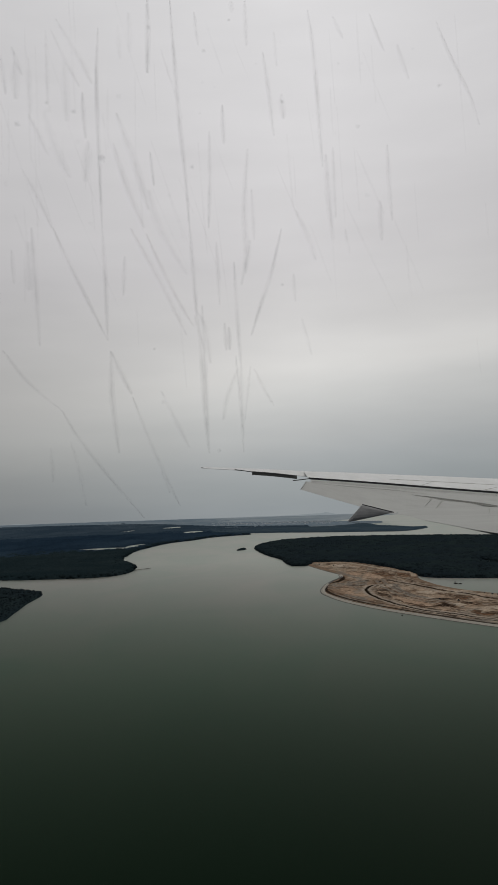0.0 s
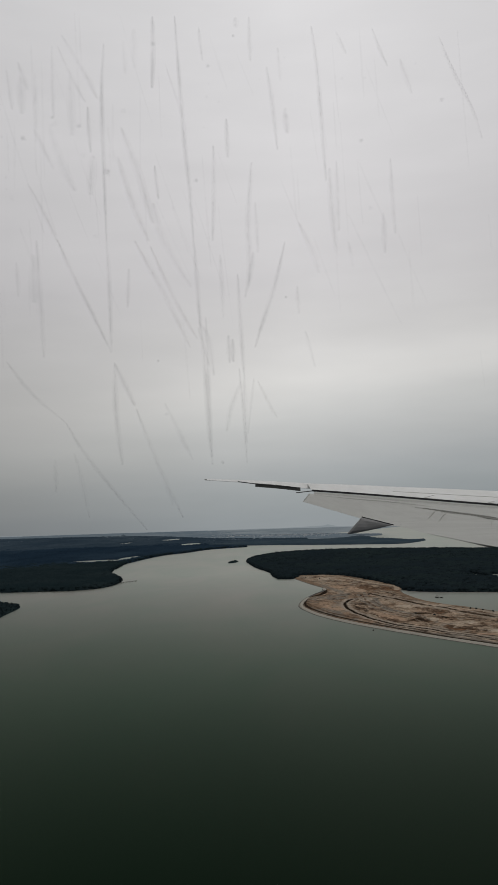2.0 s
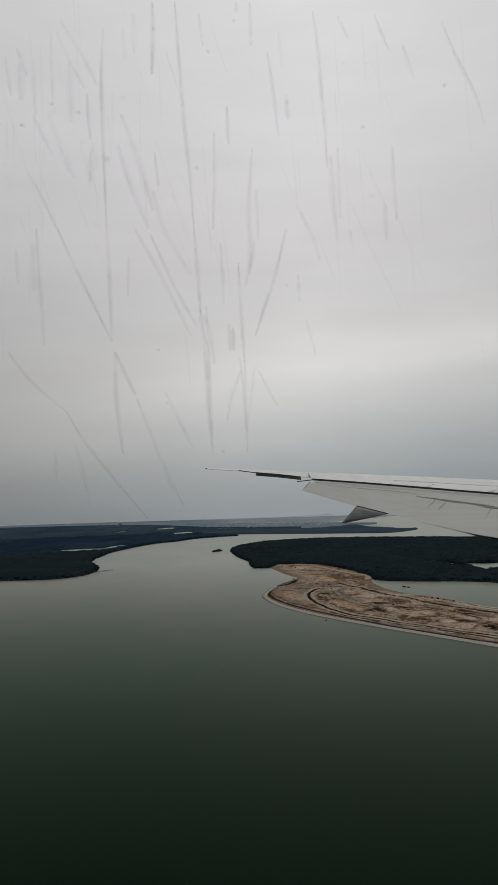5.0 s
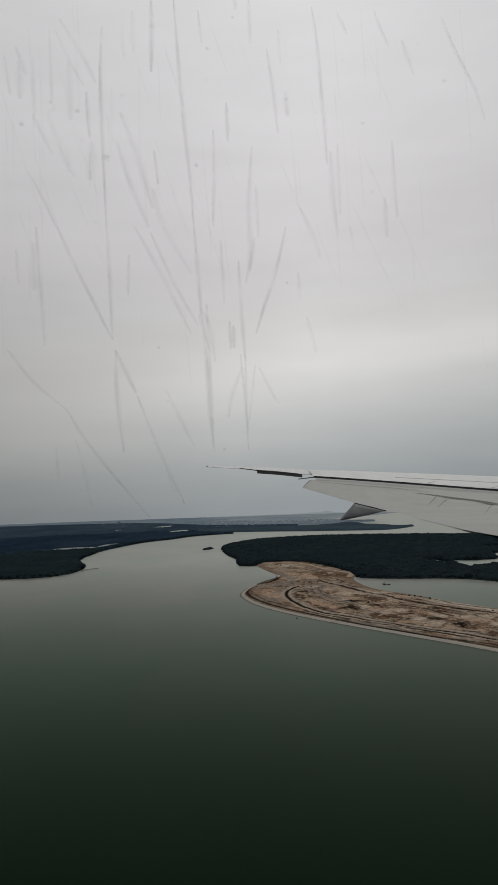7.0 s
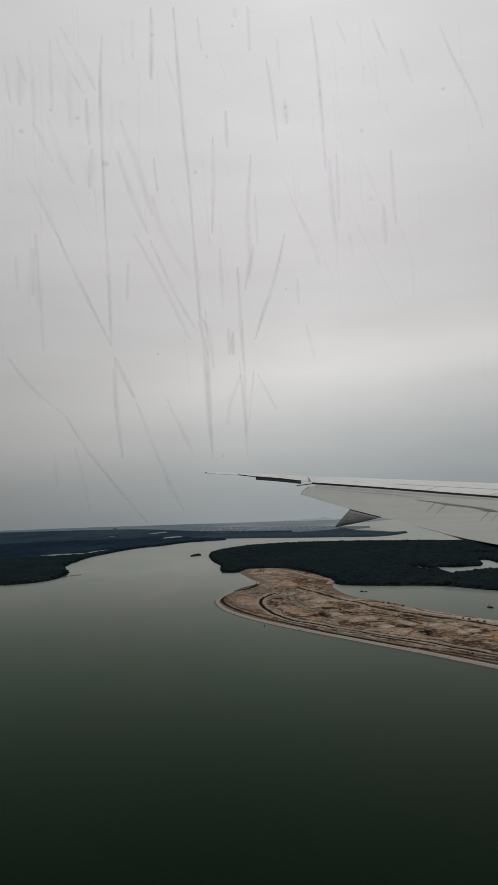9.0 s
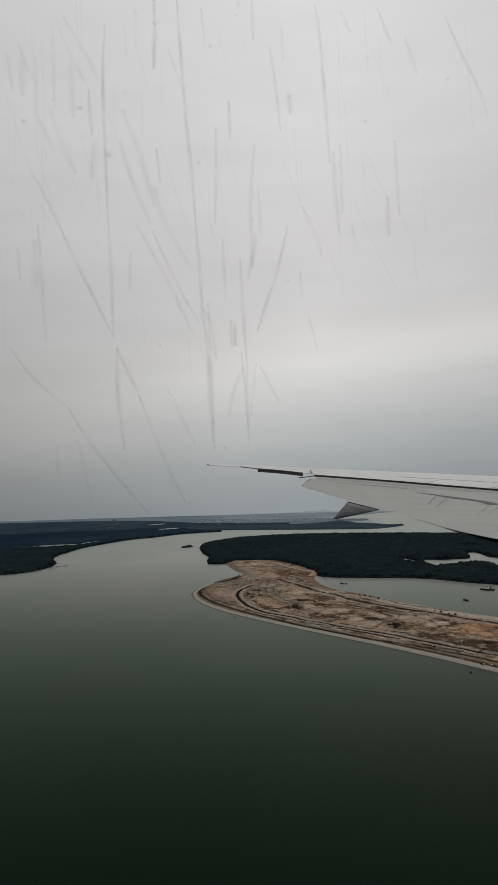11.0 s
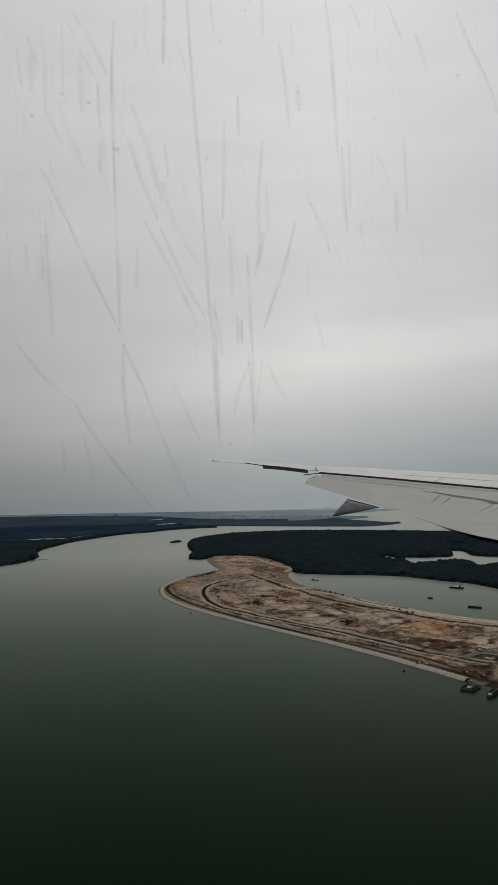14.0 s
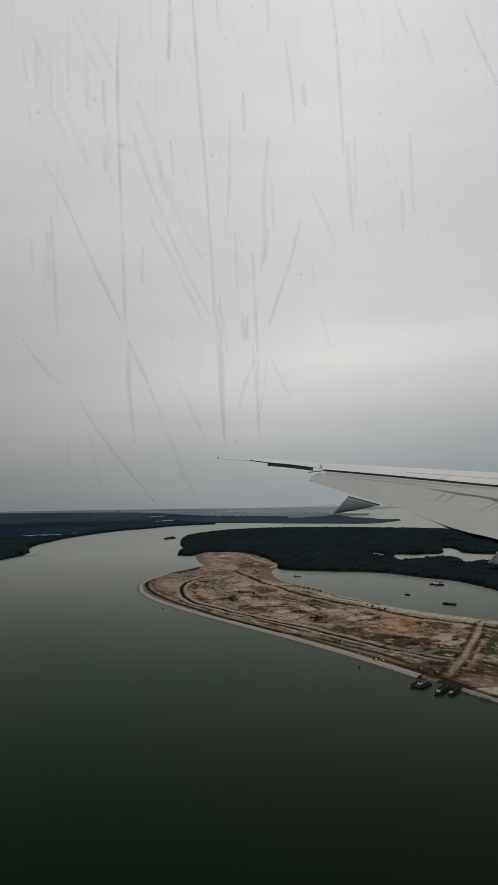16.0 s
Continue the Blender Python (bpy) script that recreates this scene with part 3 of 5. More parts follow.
ARC_ROAD = spline([(60.4, 320.7), (58.3, 300.6), (58.9, 282.9), (61.1, 274.7), (65.5, 264.5)], False, 6)
NECK_TRACK = spline([(44.7, 383.8), (49.4, 345.3), (47.2, 321.9), (40.3, 315.4)], False, 6)
# spreads, cuts and pits of soil: x, y, half width, half depth
PALE_SPREADS = [(50.3, 424.6, 4.7, 9.6), (66.7, 288, 3.1, 8.4), (76.7, 243.4, 3.5, 3.7), (83.1, 217.6, 2.2, 3.9), (72.2, 238.3, 1.4, 2.4), (79.8, 225.1, 2.7, 3.2), (87, 228.8, 2.7, 3.3),
                (80.6, 288.1, 3.5, 3.6), (68.1, 253, 2.3, 4.1), (56.2, 315.4, 3.1, 5.1), (63.2, 272, 2, 4.2), (72.5, 287.5, 2.8, 4.2), (100.3, 226.4, 2.7, 2.9), (97.7, 211.8, 2.1, 3.7),
                (93.6, 226.4, 2.4, 2.9), (101.6, 214.6, 2.3, 2.6), (122.1, 201.4, 2, 2), (117.9, 164.9, 2.7, 2.7), (109.6, 187.8, 2, 1.5), (101.9, 206, 1.5, 1.5)]
PINK_SPREADS = [(56.2, 263.7, 4.2, 11.5), (40, 292.9, 4.3, 13.9), (59.6, 357.5, 5.4, 13.3), (93.3, 224.4, 2.4, 4.6), (51.1, 372.8, 3.7, 8.3), (85.9, 247.7, 2.4, 2.6),
                (73.7, 219.6, 2.3, 2), (77.7, 219.4, 2.1, 1.7), (96.2, 218.5, 2.6, 2.7), (104.5, 172.7, 2.8, 1.4), (97.9, 176.9, 3.3, 1.3), (93.7, 181, 2.9, 1.1),
                (107.3, 162.8, 2.3, 1.1), (114.4, 159.6, 2.3, 2.1), (110.3, 222.6, 4.3, 1.8)]
BROWN_CUTS = [(64.7, 365.4, 3.8, 14.9), (72.9, 358.9, 3.7, 11.5), (74.8, 271.2, 4, 6.3), (69.3, 232.5, 2.4, 5.7), (64, 251.6, 3.3, 5.8), (72, 254.5, 3, 2.7), (91.4, 245, 3.5, 4.2),
              (84.9, 222.9, 2.6, 4.5), (89.2, 214, 2.5, 5.7), (92.2, 197.8, 1.4, 3.2), (71.4, 229.6, 4.3, 1.8), (78.3, 234.6, 2.2, 1.5), (95.3, 196.5, 3.9, 4.7),
              (101.3, 186.6, 5.2, 3.1), (106.7, 182.2, 5.1, 4.6), (109.9, 179.3, 2.1, 2.7), (117.4, 186, 1.1, 3.7), (118.2, 200.6, 2.9, 3.1), (114.2, 170.9, 2, 1.4),
              (105.5, 154.7, 4, 3.5)]
DARK_PITS = [(64.2, 253.3, 2.4, 3.6), (89.3, 238.8, 1.2, 2.4), (84.5, 224.9, 1.8, 2.8), (89, 214.3, 1.8, 3.8), (48.4, 290.5, 1, 3.7), (51.8, 298.7, 2.2, 2.6), (50, 278.1, 0.8, 2.2),
             (66.9, 267.8, 2.2, 2.6), (79.9, 234.1, 0.9, 1.1), (74.6, 225.7, 1, 1.4), (73.1, 256.2, 1.2, 1.9), (51.4, 336.8, 1.2, 2.5), (44.4, 319.3, 3.1, 2.3),
             (89.1, 213.4, 1.8, 4.1), (103.7, 212.1, 0.7, 2.2), (113.3, 205.5, 1.3, 1.2), (123.1, 197.9, 1.1, 1.1), (104.5, 185.8, 2.6, 1.4), (107.8, 179.6, 2.5, 1.5),
             (106.5, 156.1, 1.5, 2.3), (124, 186.7, 1.3, 1.8), (120.2, 174.4, 0.8, 1.7), (116.8, 184.8, 0.7, 1.9)]
LATERITE = [(104.5, 201.7, 4.6, 5.0), (109, 206.8, 5.6, 5.2), (113.7, 209.4, 3.0, 3.6), (109.1, 197.2, 3.8, 4.4)]
PALE_PAD = [(115.3, 184.8, 3.9, 6.7)]
SCRUB = [(110.9, 172.5, 4.5, 2.5), (122.4, 177.7, 1.1, 4.1), (125.6, 185.1, 1.3, 2.5), (119.8, 170.8, 1.5, 1.2), (113.7, 154.5, 1.5, 1.6)]


def smooth(x, lo, hi):
    t = np.clip((x - lo) / (hi - lo), 0, 1)
    return t * t * (3 - 2 * t)


SOIL = {"sand": (0.178, 0.129, 0.092), "pale": (0.280, 0.221, 0.166), "brown": (0.094, 0.063, 0.043), "dark": (0.038, 0.028, 0.021), "pink": (0.262, 0.188, 0.134),
        "red": (0.228, 0.138, 0.084), "ochre": (0.300, 0.205, 0.134), "mud": (0.162, 0.142, 0.118), "road": (0.250, 0.205, 0.162), "scrub": (0.066, 0.067, 0.042), "beach": (0.310, 0.265, 0.212)}


def sand_spit():
    gx, gy = np.meshgrid(np.arange(20, 192, 0.33), np.arange(100, 480, 0.36))
    d = signed_distance(gx, gy, SPIT)
    ditch, bay, cross = along(gx, gy, DITCH), along(gx, gy, BAY_ROAD), along(gx, gy, CROSS_ROAD)
    sea = signed_distance(gx, gy, np.vstack([DITCH, [(116, 145), (90, 140), (20, 250), (20, 330), (60, 345)]])) > 0
    u, v = gx * 0.47 - gy * 0.88, gx * 0.88 + gy * 0.47
    w, e = gx + 0.16 * gy, 0.55 * gy - 0.07 * gx
    big, mid, fine, tiny = cloudy(w, e, 6.0, 51, 4), cloudy(w, e, 2.3, 61, 4), cloudy(w, e, 1.05, 66, 3), cloudy(gx, 0.6 * gy, 0.7, 91, 2)
    fold = cloudy(w, e, 3.6, 151, 3)
    wob = 1.6 * (cloudy(gx, gy, 9, 71) - 0.5)
    c = np.zeros(gx.shape + (3,)) + np.array(SOIL["sand"])

    def lay(kind, mask):
        c[...] = c + (np.array(SOIL[kind]) - c) * np.clip(mask, 0, 1)[..., None]

    def line(kind, k, dist, width, ragged=0.0):
        lay(kind, k * (1 - smooth(dist, width * 0.55, width)) * (1 if ragged == 0 else smooth(fine, ragged - 0.06, ragged + 0.06)))

    def spread(kind, k, places, warp=1.5, edge=0.07, grain=1.3):
        """Soil tipped in lobes with a broken outline."""
        for cx, cy, rw, rd in places:
            lean = (cx - 78) / (cy - 23)
            r = np.hypot((gx - cx - lean * (gy - cy)) / rw, (gy - cy) / rd) + warp * (mid - 0.5) + grain * (fine - 0.5) + 0.5 * (tiny - 0.5)
            lay(kind, k * smooth(-r, -1.0 - edge, -1.0 + edge))
            yield r, cx, cy

    inner = smooth(d, 2.6, 5) * ~sea
    lay("pale", 0.55 * inner * smooth(big, 0.50, 0.62))
    lay("pink", 0.6 * inner * smooth(fold, 0.56, 0.60))
    lay("brown", 0.45 * inner * smooth(-big, -0.43, -0.36))
    lay("mud", 0.5 * inner * smooth(-fold, -0.40, -0.36))
    streak, shred = cloudy(u * 0.45, v, 2.6, 251, 4), cloudy(u * 0.5, v, 1.2, 261, 3)
    lay("brown", 0.5 * inner * smooth(-streak, -0.40, -0.32))
    ragged = cloudy(w, 1.9 * e, 1.7, 271, 5)
    lay("brown", 0.75 * inner * smooth(-ragged, -0.44, -0.38) * smooth(-big, -0.56, -0.46))
    lay("dark", 0.6 * inner * smooth(-ragged, -0.35, -0.29) * smooth(-big, -0.54, -0.44))
    lay("pale", 0.6 * inner * smooth(ragged, 0.58, 0.66))
    lay("pale", 0.5 * inner * smooth(streak, 0.60, 0.66))
    # thin dark and brown lines along levels of the soil noise
    lay("dark", 0.4 * inner * (1 - smooth(np.abs(streak - 0.47), 0.006, 0.02)) * smooth(fold, 0.56, 0.62))
    lay("brown", 0.5 * inner * (1 - smooth(np.abs(fold - 0.455), 0.01, 0.03)) * smooth(big, 0.50, 0.56))
    for r, cx, cy in spread("pink", 0.95, PINK_SPREADS, 1.1, 0.22, 0.9):
        lay("pale", 0.5 * smooth(fold, 0.5, 0.58) * smooth(-r, -0.8, -0.4))
        lay("brown", 0.55 * inner * (1 - smooth(np.abs(r - 1.14), 0.06, 0.2)) * (gy < cy - 1) * smooth(fine, 0.44, 0.52))
    for r, cx, cy in spread("brown", 0.9, BROWN_CUTS, 1.5, 0.25, 1.4):
        lay("dark", 0.6 * smooth(-r, -0.95, -0.6) * smooth(mid, 0.50, 0.58))
        lay("red", 0.4 * smooth(-r, -0.95, -0.6) * smooth(-fold, -0.48, -0.42))
    for r, cx, cy in spread("red", 1.0, LATERITE, 1.0, 0.3, 0.7):
        lay("ochre", 0.8 * smooth(fold, 0.46, 0.56) * smooth(-r, -0.95, -0.6))
        lay("brown", 0.7 * (1 - smooth(np.abs(r - 1.06), 0.05, 0.14)) * (gy < cy))
    for r, cx, cy in spread("pale", 0.95, PALE_SPREADS, 1.3, 0.25, 1.2):
        lay("beach", 0.6 * smooth(-r, -0.9, -0.5) * smooth(fine, 0.45, 0.6))
        lay("brown", 0.55 * inner * (1 - smooth(np.abs(r - 1.16), 0.05, 0.2)) * (gy < cy - 1) * smooth(fine, 0.46, 0.54))
    for r, cx, cy in spread("pale", 0.98, PALE_PAD, 0.6, 0.10, 0.6):
        lay("beach", 0.5 * smooth(-r, -0.95, -0.7) * smooth(big, 0.42, 0.55))
        lay("road", 0.8 * (1 - smooth(np.abs(r - 1.0), 0.05, 0.10)) * (gy < cy))
        lay("dark", 0.85 * (1 - smooth(np.abs(r - 1.14), 0.04, 0.12)) * (gy < cy + 2))
    list(spread("brown", 0.95, BROWN_CUTS[12:17], 0.9, 0.25, 0.9))

    def painted_scarp(n, level, broken, k=0.85):
        """Relief shading painted in: dark line, pale lip above, along one noise level."""
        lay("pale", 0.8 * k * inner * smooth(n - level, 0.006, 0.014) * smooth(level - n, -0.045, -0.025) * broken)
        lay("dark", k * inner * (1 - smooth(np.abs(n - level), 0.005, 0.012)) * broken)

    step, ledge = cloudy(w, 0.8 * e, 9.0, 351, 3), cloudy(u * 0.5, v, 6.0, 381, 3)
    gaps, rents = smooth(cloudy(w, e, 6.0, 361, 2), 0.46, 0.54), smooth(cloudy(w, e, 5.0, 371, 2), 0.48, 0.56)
    painted_scarp(step, 0.46, gaps, 0.45)
    painted_scarp(step, 0.56, rents, 0.4)
    painted_scarp(ledge, 0.50, 1 - gaps, 0.4)
    for path, kind, k, width in ((PATCH_RIM, "brown", 0.9, 0.9), (FALL_LINE, "dark", 0.7, 0.8), (CROSS_CUT, "dark", 0.75, 0.7), (RIGHT_CUT, "dark", 0.7, 0.6),
                                 (ARC_ROAD, "mud", 0.7, 1.6), (NECK_TRACK, "mud", 0.6, 2.2)):
        line(kind, k, along(gx, gy, path) + 0.2 * wob, width, 0.30)
    list(spread("dark", 0.75, DARK_PITS, 1.6, 0.3, 1.5))
    list(spread("scrub", 0.9, SCRUB, 1.4, 0.2))
    lay("dark", 0.6 * inner * smooth(-shred, -0.22, -0.17))
    lay("pale", 0.8 * inner * smooth(shred, 0.74, 0.79))
    lay("dark", 0.7 * inner * smooth(-fine, -0.20, -0.15))
    lay("beach", 0.7 * inner * smooth(fine, 0.80, 0.85))
    # strip between the ditch and the sea
    band = smooth(d, 0.8, 1.6) * sea
    lay("mud", 0.7 * band * smooth(big, 0.38, 0.54))
    lay("pink", 0.5 * band * smooth(fold, 0.52, 0.60) * smooth(d, 3, 5))
    lay("brown", 0.55 * band * smooth(-mid, -0.41, -0.35))
    lay("pale", 0.8 * band * smooth(shred, 0.60, 0.66) * smooth(d, 3.2, 4.2) * (gy < 250))
    lay("dark", 0.6 * band * smooth(-shred, -0.32, -0.26) * smooth(d, 2.6, 3.6) * (gy < 250))
    lay("pale", 0.6 * band * smooth(fine, 0.66, 0.74) * smooth(d, 2.6, 3.6))
    line("brown", 0.7, np.where(gy > 250, along(gx, gy, TIP_RIDGE), 9.0), 0.8, 0.38)
    track = along(gx, gy, SEA_TRACK)
    line("dark", 0.85, np.where(gy < 212, track, 9.0), 0.7, 0.30)
    line("dark", 0.9, along(gx, gy, LOWER_DITCH), 0.7, 0.30)
    # bay side: a pale beach, a dark foot to the bank, the road
    coast = smooth(-d, -7.0, -6.0) * ~sea * (gx > 74) * (gy < 345)
    coast = coast * smooth(gx, 84, 98)
    lay("beach", 0.8 * coast)
    lay("dark", 0.8 * (1 - smooth(np.abs(d - 1.0), 0.4, 0.8)) * ~sea * (gx > 78) * (gx < 150) * (gy < 345) * smooth(mid, 0.40, 0.47))
    lay("pale", 0.5 * coast * smooth(mid, 0.5, 0.6))
    line("brown", 0.7, np.abs(along(gx, gy, BAY_PATH) - 0.1), 0.7, 0.36)
    line("dark", 0.9, bay, 1.0, 0.30)
    line("road", 0.7, np.abs(bay - 2.2), 0.9, 0.30)
    terrace = along(gx, gy, TERRACE)
    line("mud", 0.5, np.abs(terrace - 1.4), 1.0, 0.35)
    line("brown", 0.8, terrace, 0.6, 0.40)
    line("brown", 0.6, np.abs(terrace - 2.9), 0.4, 0.42)
    # ditch and its banks
    line("road", 0.8, ditch, 2.6)
    line("dark", 1.0, ditch, 0.85)
    line("dark", 0.75, np.where(gy < 250, np.abs(ditch - 2.8), 9), 0.55, 0.46)
    belt = along(gx, gy, BELT_TRACK)
    line("mud", 0.85, belt, 1.3)
    line("dark", 0.7, np.abs(belt - 1.3), 0.4, 0.38)
    # crossing and the ground behind it
    right = smooth((gx - 107) * 51 - (gy - 152) * 22, 40, 150) * inner
    lay("scrub", 0.8 * right * smooth(mid, 0.46, 0.58) * smooth(-cross, -14, -3) * smooth(cross, 2, 4))
    lay("dark", 0.6 * right * smooth(fine, 0.62, 0.7) * smooth(cross, 2, 4))
    lay("brown", 0.85 * smooth(-np.hypot(gx - 107, gy - 157), -10, -5) * smooth(fine, 0.3, 0.45))
    lay("dark", 0.7 * smooth(-np.hypot(gx - 108, gy - 158), -8, -4) * smooth(-mid, -0.5, -0.42))
    line("brown", 0.8, np.abs(cross - 1.0), 0.5, 0.42)
    lay("pale", 0.6 * (1 - smooth(cross + 0.5 * wob, 0.4, 0.8)) * smooth(d, 4, 7))
    line("dark", 0.7, np.abs(cross - 1.5), 0.35, 0.46)
    line("pale", 0.8, along(gx, gy, EDGE_TRACK), 1.6, 0.28)
    # dark lines along the inner foot of the wall
    line("dark", 0.9, along(gx, gy, RIM_LINE), 0.85)
    line("dark", 0.95, along(gx, gy, NECK_LINE), 1.5)
    lay("dark", 0.8 * sea * (1 - smooth(np.abs(d - 1.75), 0.3, 0.65)) * (gy < 215) * smooth(fine, 0.25, 0.38))
    lay("mud", smooth(-d, -0.9, -0.3))
    lay("dark", 0.85 * smooth(-d, -2.2, -0.9) * (gy < 150) * (gx < 150))
    mean = np.array((0.165, 0.125, 0.095))
    c[...] = mean * (c / mean) ** 1.5
    c *= (0.60 + 0.52 * tiny)[..., None]
    z = np.clip(d * 0.30, -0.5, 0.42)
    z = z + np.clip((d - 3) / 5, 0, 1) * (0.7 * (cloudy(gx, gy, 7, 81, 5) - 0.4) + 0.2 * (fine - 0.5) + 0.03 * (hash_grid(gx.shape, 4) - 0.5))
    z = z - 0.25 * np.clip(1.2 - ditch / 0.9, 0, 1)
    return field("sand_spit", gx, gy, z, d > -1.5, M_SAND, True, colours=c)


spit = tagged(sand_spit(), "bare brown reclaimed sand spit with tracks and mounds", "sand spit", kind="structure")

# ---------------------------------------------------------------- woods
def canopy(name, grid, outline, height, mat, seed, holes=None, hills=0.0, grain=0.9):
    x, y = grid
    d = signed_distance(x, y, outline)
    if holes is not None:
        d = np.minimum(d, holes(x, y))
    h = np.clip(d * 1.2, -0.6, height) + np.clip(d / 60, 0, 1) * hills * (1 + ripple(x, y, 260, seed + 1, 3))
    h = h + np.clip(d / 1.5, 0, 1) * (grain * (hash_grid(x.shape, seed) - 0.5) + 0.35 * height * ripple(x, y, 14, seed, 4))
    return field(name, x, y, h, d > -0.5, mat, smooth=False)


def clearings(x, y):
    d = np.minimum(-signed_distance(x, y, LAGOON), (np.hypot((x - 135) / 4.0, (y - 421) / 18.0) - 1) * 4.0)
    return np.minimum(d, (np.hypot((x - 200) / 7, (y - 528) / 14) - 1) * 7)


wood = tagged(canopy("forest", polar(-16, 30, 560, 230, 800, 520), WOOD, 1.7, M_FOREST, 21,
                     clearings, hills=0.35), "dense dark green mangrove forest on a flat island", "forest", kind="stuff")
def depth_in(x, y):
    return np.hypot(x - 39, y - 11) + 45 * ripple(x, y, 150, 35)


tagged(canopy("near_lowland_forest", polar(-36, 0, 460, 340, 800, 260), MAIN, 2.0, M_LOW, 33, lambda x, y: np.minimum(ponds(x, y), 660 - depth_in(x, y)), hills=0.5, grain=1.0),
       "dark green mangrove lowland beside the river", "forest", kind="stuff")
# further bands of the lowland take bluer, paler colours in place of haze
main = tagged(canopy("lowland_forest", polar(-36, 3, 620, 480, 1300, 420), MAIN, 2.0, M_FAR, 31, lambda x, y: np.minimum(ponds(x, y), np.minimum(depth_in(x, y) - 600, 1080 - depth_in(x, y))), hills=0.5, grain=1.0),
              "wide dark wooded lowland with pale ponds, coloured blue-green as in haze", "forest", kind="stuff")
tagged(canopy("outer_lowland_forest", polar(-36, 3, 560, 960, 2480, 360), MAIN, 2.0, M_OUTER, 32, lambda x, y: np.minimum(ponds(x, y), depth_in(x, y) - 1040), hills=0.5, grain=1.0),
       "wooded lowland and fields, coloured blue-green as under haze", "forest", kind="stuff")
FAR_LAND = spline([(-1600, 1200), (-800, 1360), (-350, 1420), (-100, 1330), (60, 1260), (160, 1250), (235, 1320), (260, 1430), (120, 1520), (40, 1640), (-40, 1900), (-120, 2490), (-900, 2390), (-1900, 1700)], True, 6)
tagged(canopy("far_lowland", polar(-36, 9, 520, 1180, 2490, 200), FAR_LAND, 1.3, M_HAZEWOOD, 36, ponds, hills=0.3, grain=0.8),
       "plain of woods and fields far off, coloured pale blue-green as in haze", "forest", kind="stuff")
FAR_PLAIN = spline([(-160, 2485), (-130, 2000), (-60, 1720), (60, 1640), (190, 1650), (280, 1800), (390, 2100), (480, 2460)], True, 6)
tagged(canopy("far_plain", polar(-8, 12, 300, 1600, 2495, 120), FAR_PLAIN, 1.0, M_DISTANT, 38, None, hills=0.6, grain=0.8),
       "wooded plain along the horizon, coloured pale grey-blue as in haze", "forest", kind="stuff")
head = tagged(canopy("headland_forest", polar(-44, -14, 200, 190, 420, 160), NEAR_HEAD, 0.7, M_FOREST, 41), "dark wooded headland at the water's edge", "forest", kind="stuff")


def cape_hill():
    x, y = polar(-8, 16, 340, 860, 1170, 140)
    d = signed_distance(x, y, CAPE)
    h = np.clip(d * 0.8, -0.6, 2.4) + 0.6 * (hash_grid(x.shape, 7) - 0.5)
    h = h + np.clip(d / 14, 0, 1) * (5.2 * np.exp(-((x - 168) / 21) ** 2 - ((y - 1060) / 45) ** 2) + 2.6 * np.exp(-((x - 133) / 20) ** 2 - ((y - 1060) / 45) ** 2))
    return field("cape_hill", x, y, h, d > -0.5, M_CAPE)


tagged(cape_hill(), "low wooded cape with a rounded hill across the river", "hill", kind="stuff")

# ---------------------------------------------------------------- aircraft wing
# The wing keeps its place beside the window for the whole flight, so it stands far out
# and large, along the line of flight. Stations run from the tip inward.
wing = tagged(new("aircraft_wing"), "white swept airliner wing with lowered grey flap", "aircraft wing")
TIP_TOP = [(-282, 4775, 311.6), (-158, 4782, 304.6), (-39, 4786, 297.6), (183, 4785, 281.6), (413, 4774, 261.1)]
TIP_LOW = [(-274, 4646, 296.9), (-153, 4653, 286.4), (-37, 4657, 275.9), (179, 4657, 249.5), (402, 4646, 222.5)]
TOP = [(391, 4776, 261.9), (661, 4748, 245.1), (947, 4703, 221.6), (1255, 4634, 196.7), (1554, 4545, 170.0), (1941, 4398, 135.6)]
HINGE = [(391, 4427, 201.3), (614, 4404, 178.4), (878, 4362, 148.8), (1163, 4298, 114.0), (1440, 4216, 80.3), (1797, 4080, 37.1)]
FLAP_TOP = [(370, 4389, 181.6), (535, 4374, 167.7), (700, 4352, 148.6), (869, 4324, 129.4), (1053, 4284, 106.3), (1237, 4237, 85.0), (1420, 4181, 62.3), (1612, 4112, 39.7), (1850.2, 4013.3, 9.9), (2069.8, 3906.1, -15.3)]
FLAP_BEND = [(271, 3405, 126.9), (400, 3394, 97.3), (530, 3378, 65.4), (571.9, 2915.8, 10.5), (705.2, 2888.1, 10.4), (833.6, 2855.3, 10.4), (965.2, 2815.1, 10.3), (1094.6, 2769.0, 10.4), (1255.3, 2701.8, 6.0), (1402.7, 2629.8, -12.4)]
TRAIL = [(229, 3007, 103.3), (343, 2998, 66.1), (460.8, 2984.6, 28.0), (460.0, 2330.7, 0.6), (323.4, 1264.3, 0.5), (265.7, 843.5, 0.9), (224.7, 583.0, 4.6), (220.4, 511.9, 4.6), (213.5, 449.5, 4.6), (207.0, 392.5, 4.6)]


def loft(bm, rows, closed=True):
    """Skin over rows of sections, each a ring of places."""
    rings = [[bm.verts.new(tuple(map(float, p))) for p in r] for r in rows]
    n = len(rings[0])
    for a, b in zip(rings, rings[1:]):
        for k in range(n if closed else n - 1):
            bm.faces.new((a[k], b[k], b[(k + 1) % n], a[(k + 1) % n]))
    if closed:
        bm.faces.new(rings[0])
        bm.faces.new(rings[-1][::-1])
    bmesh.ops.recalc_face_normals(bm, faces=bm.faces)
    return bm


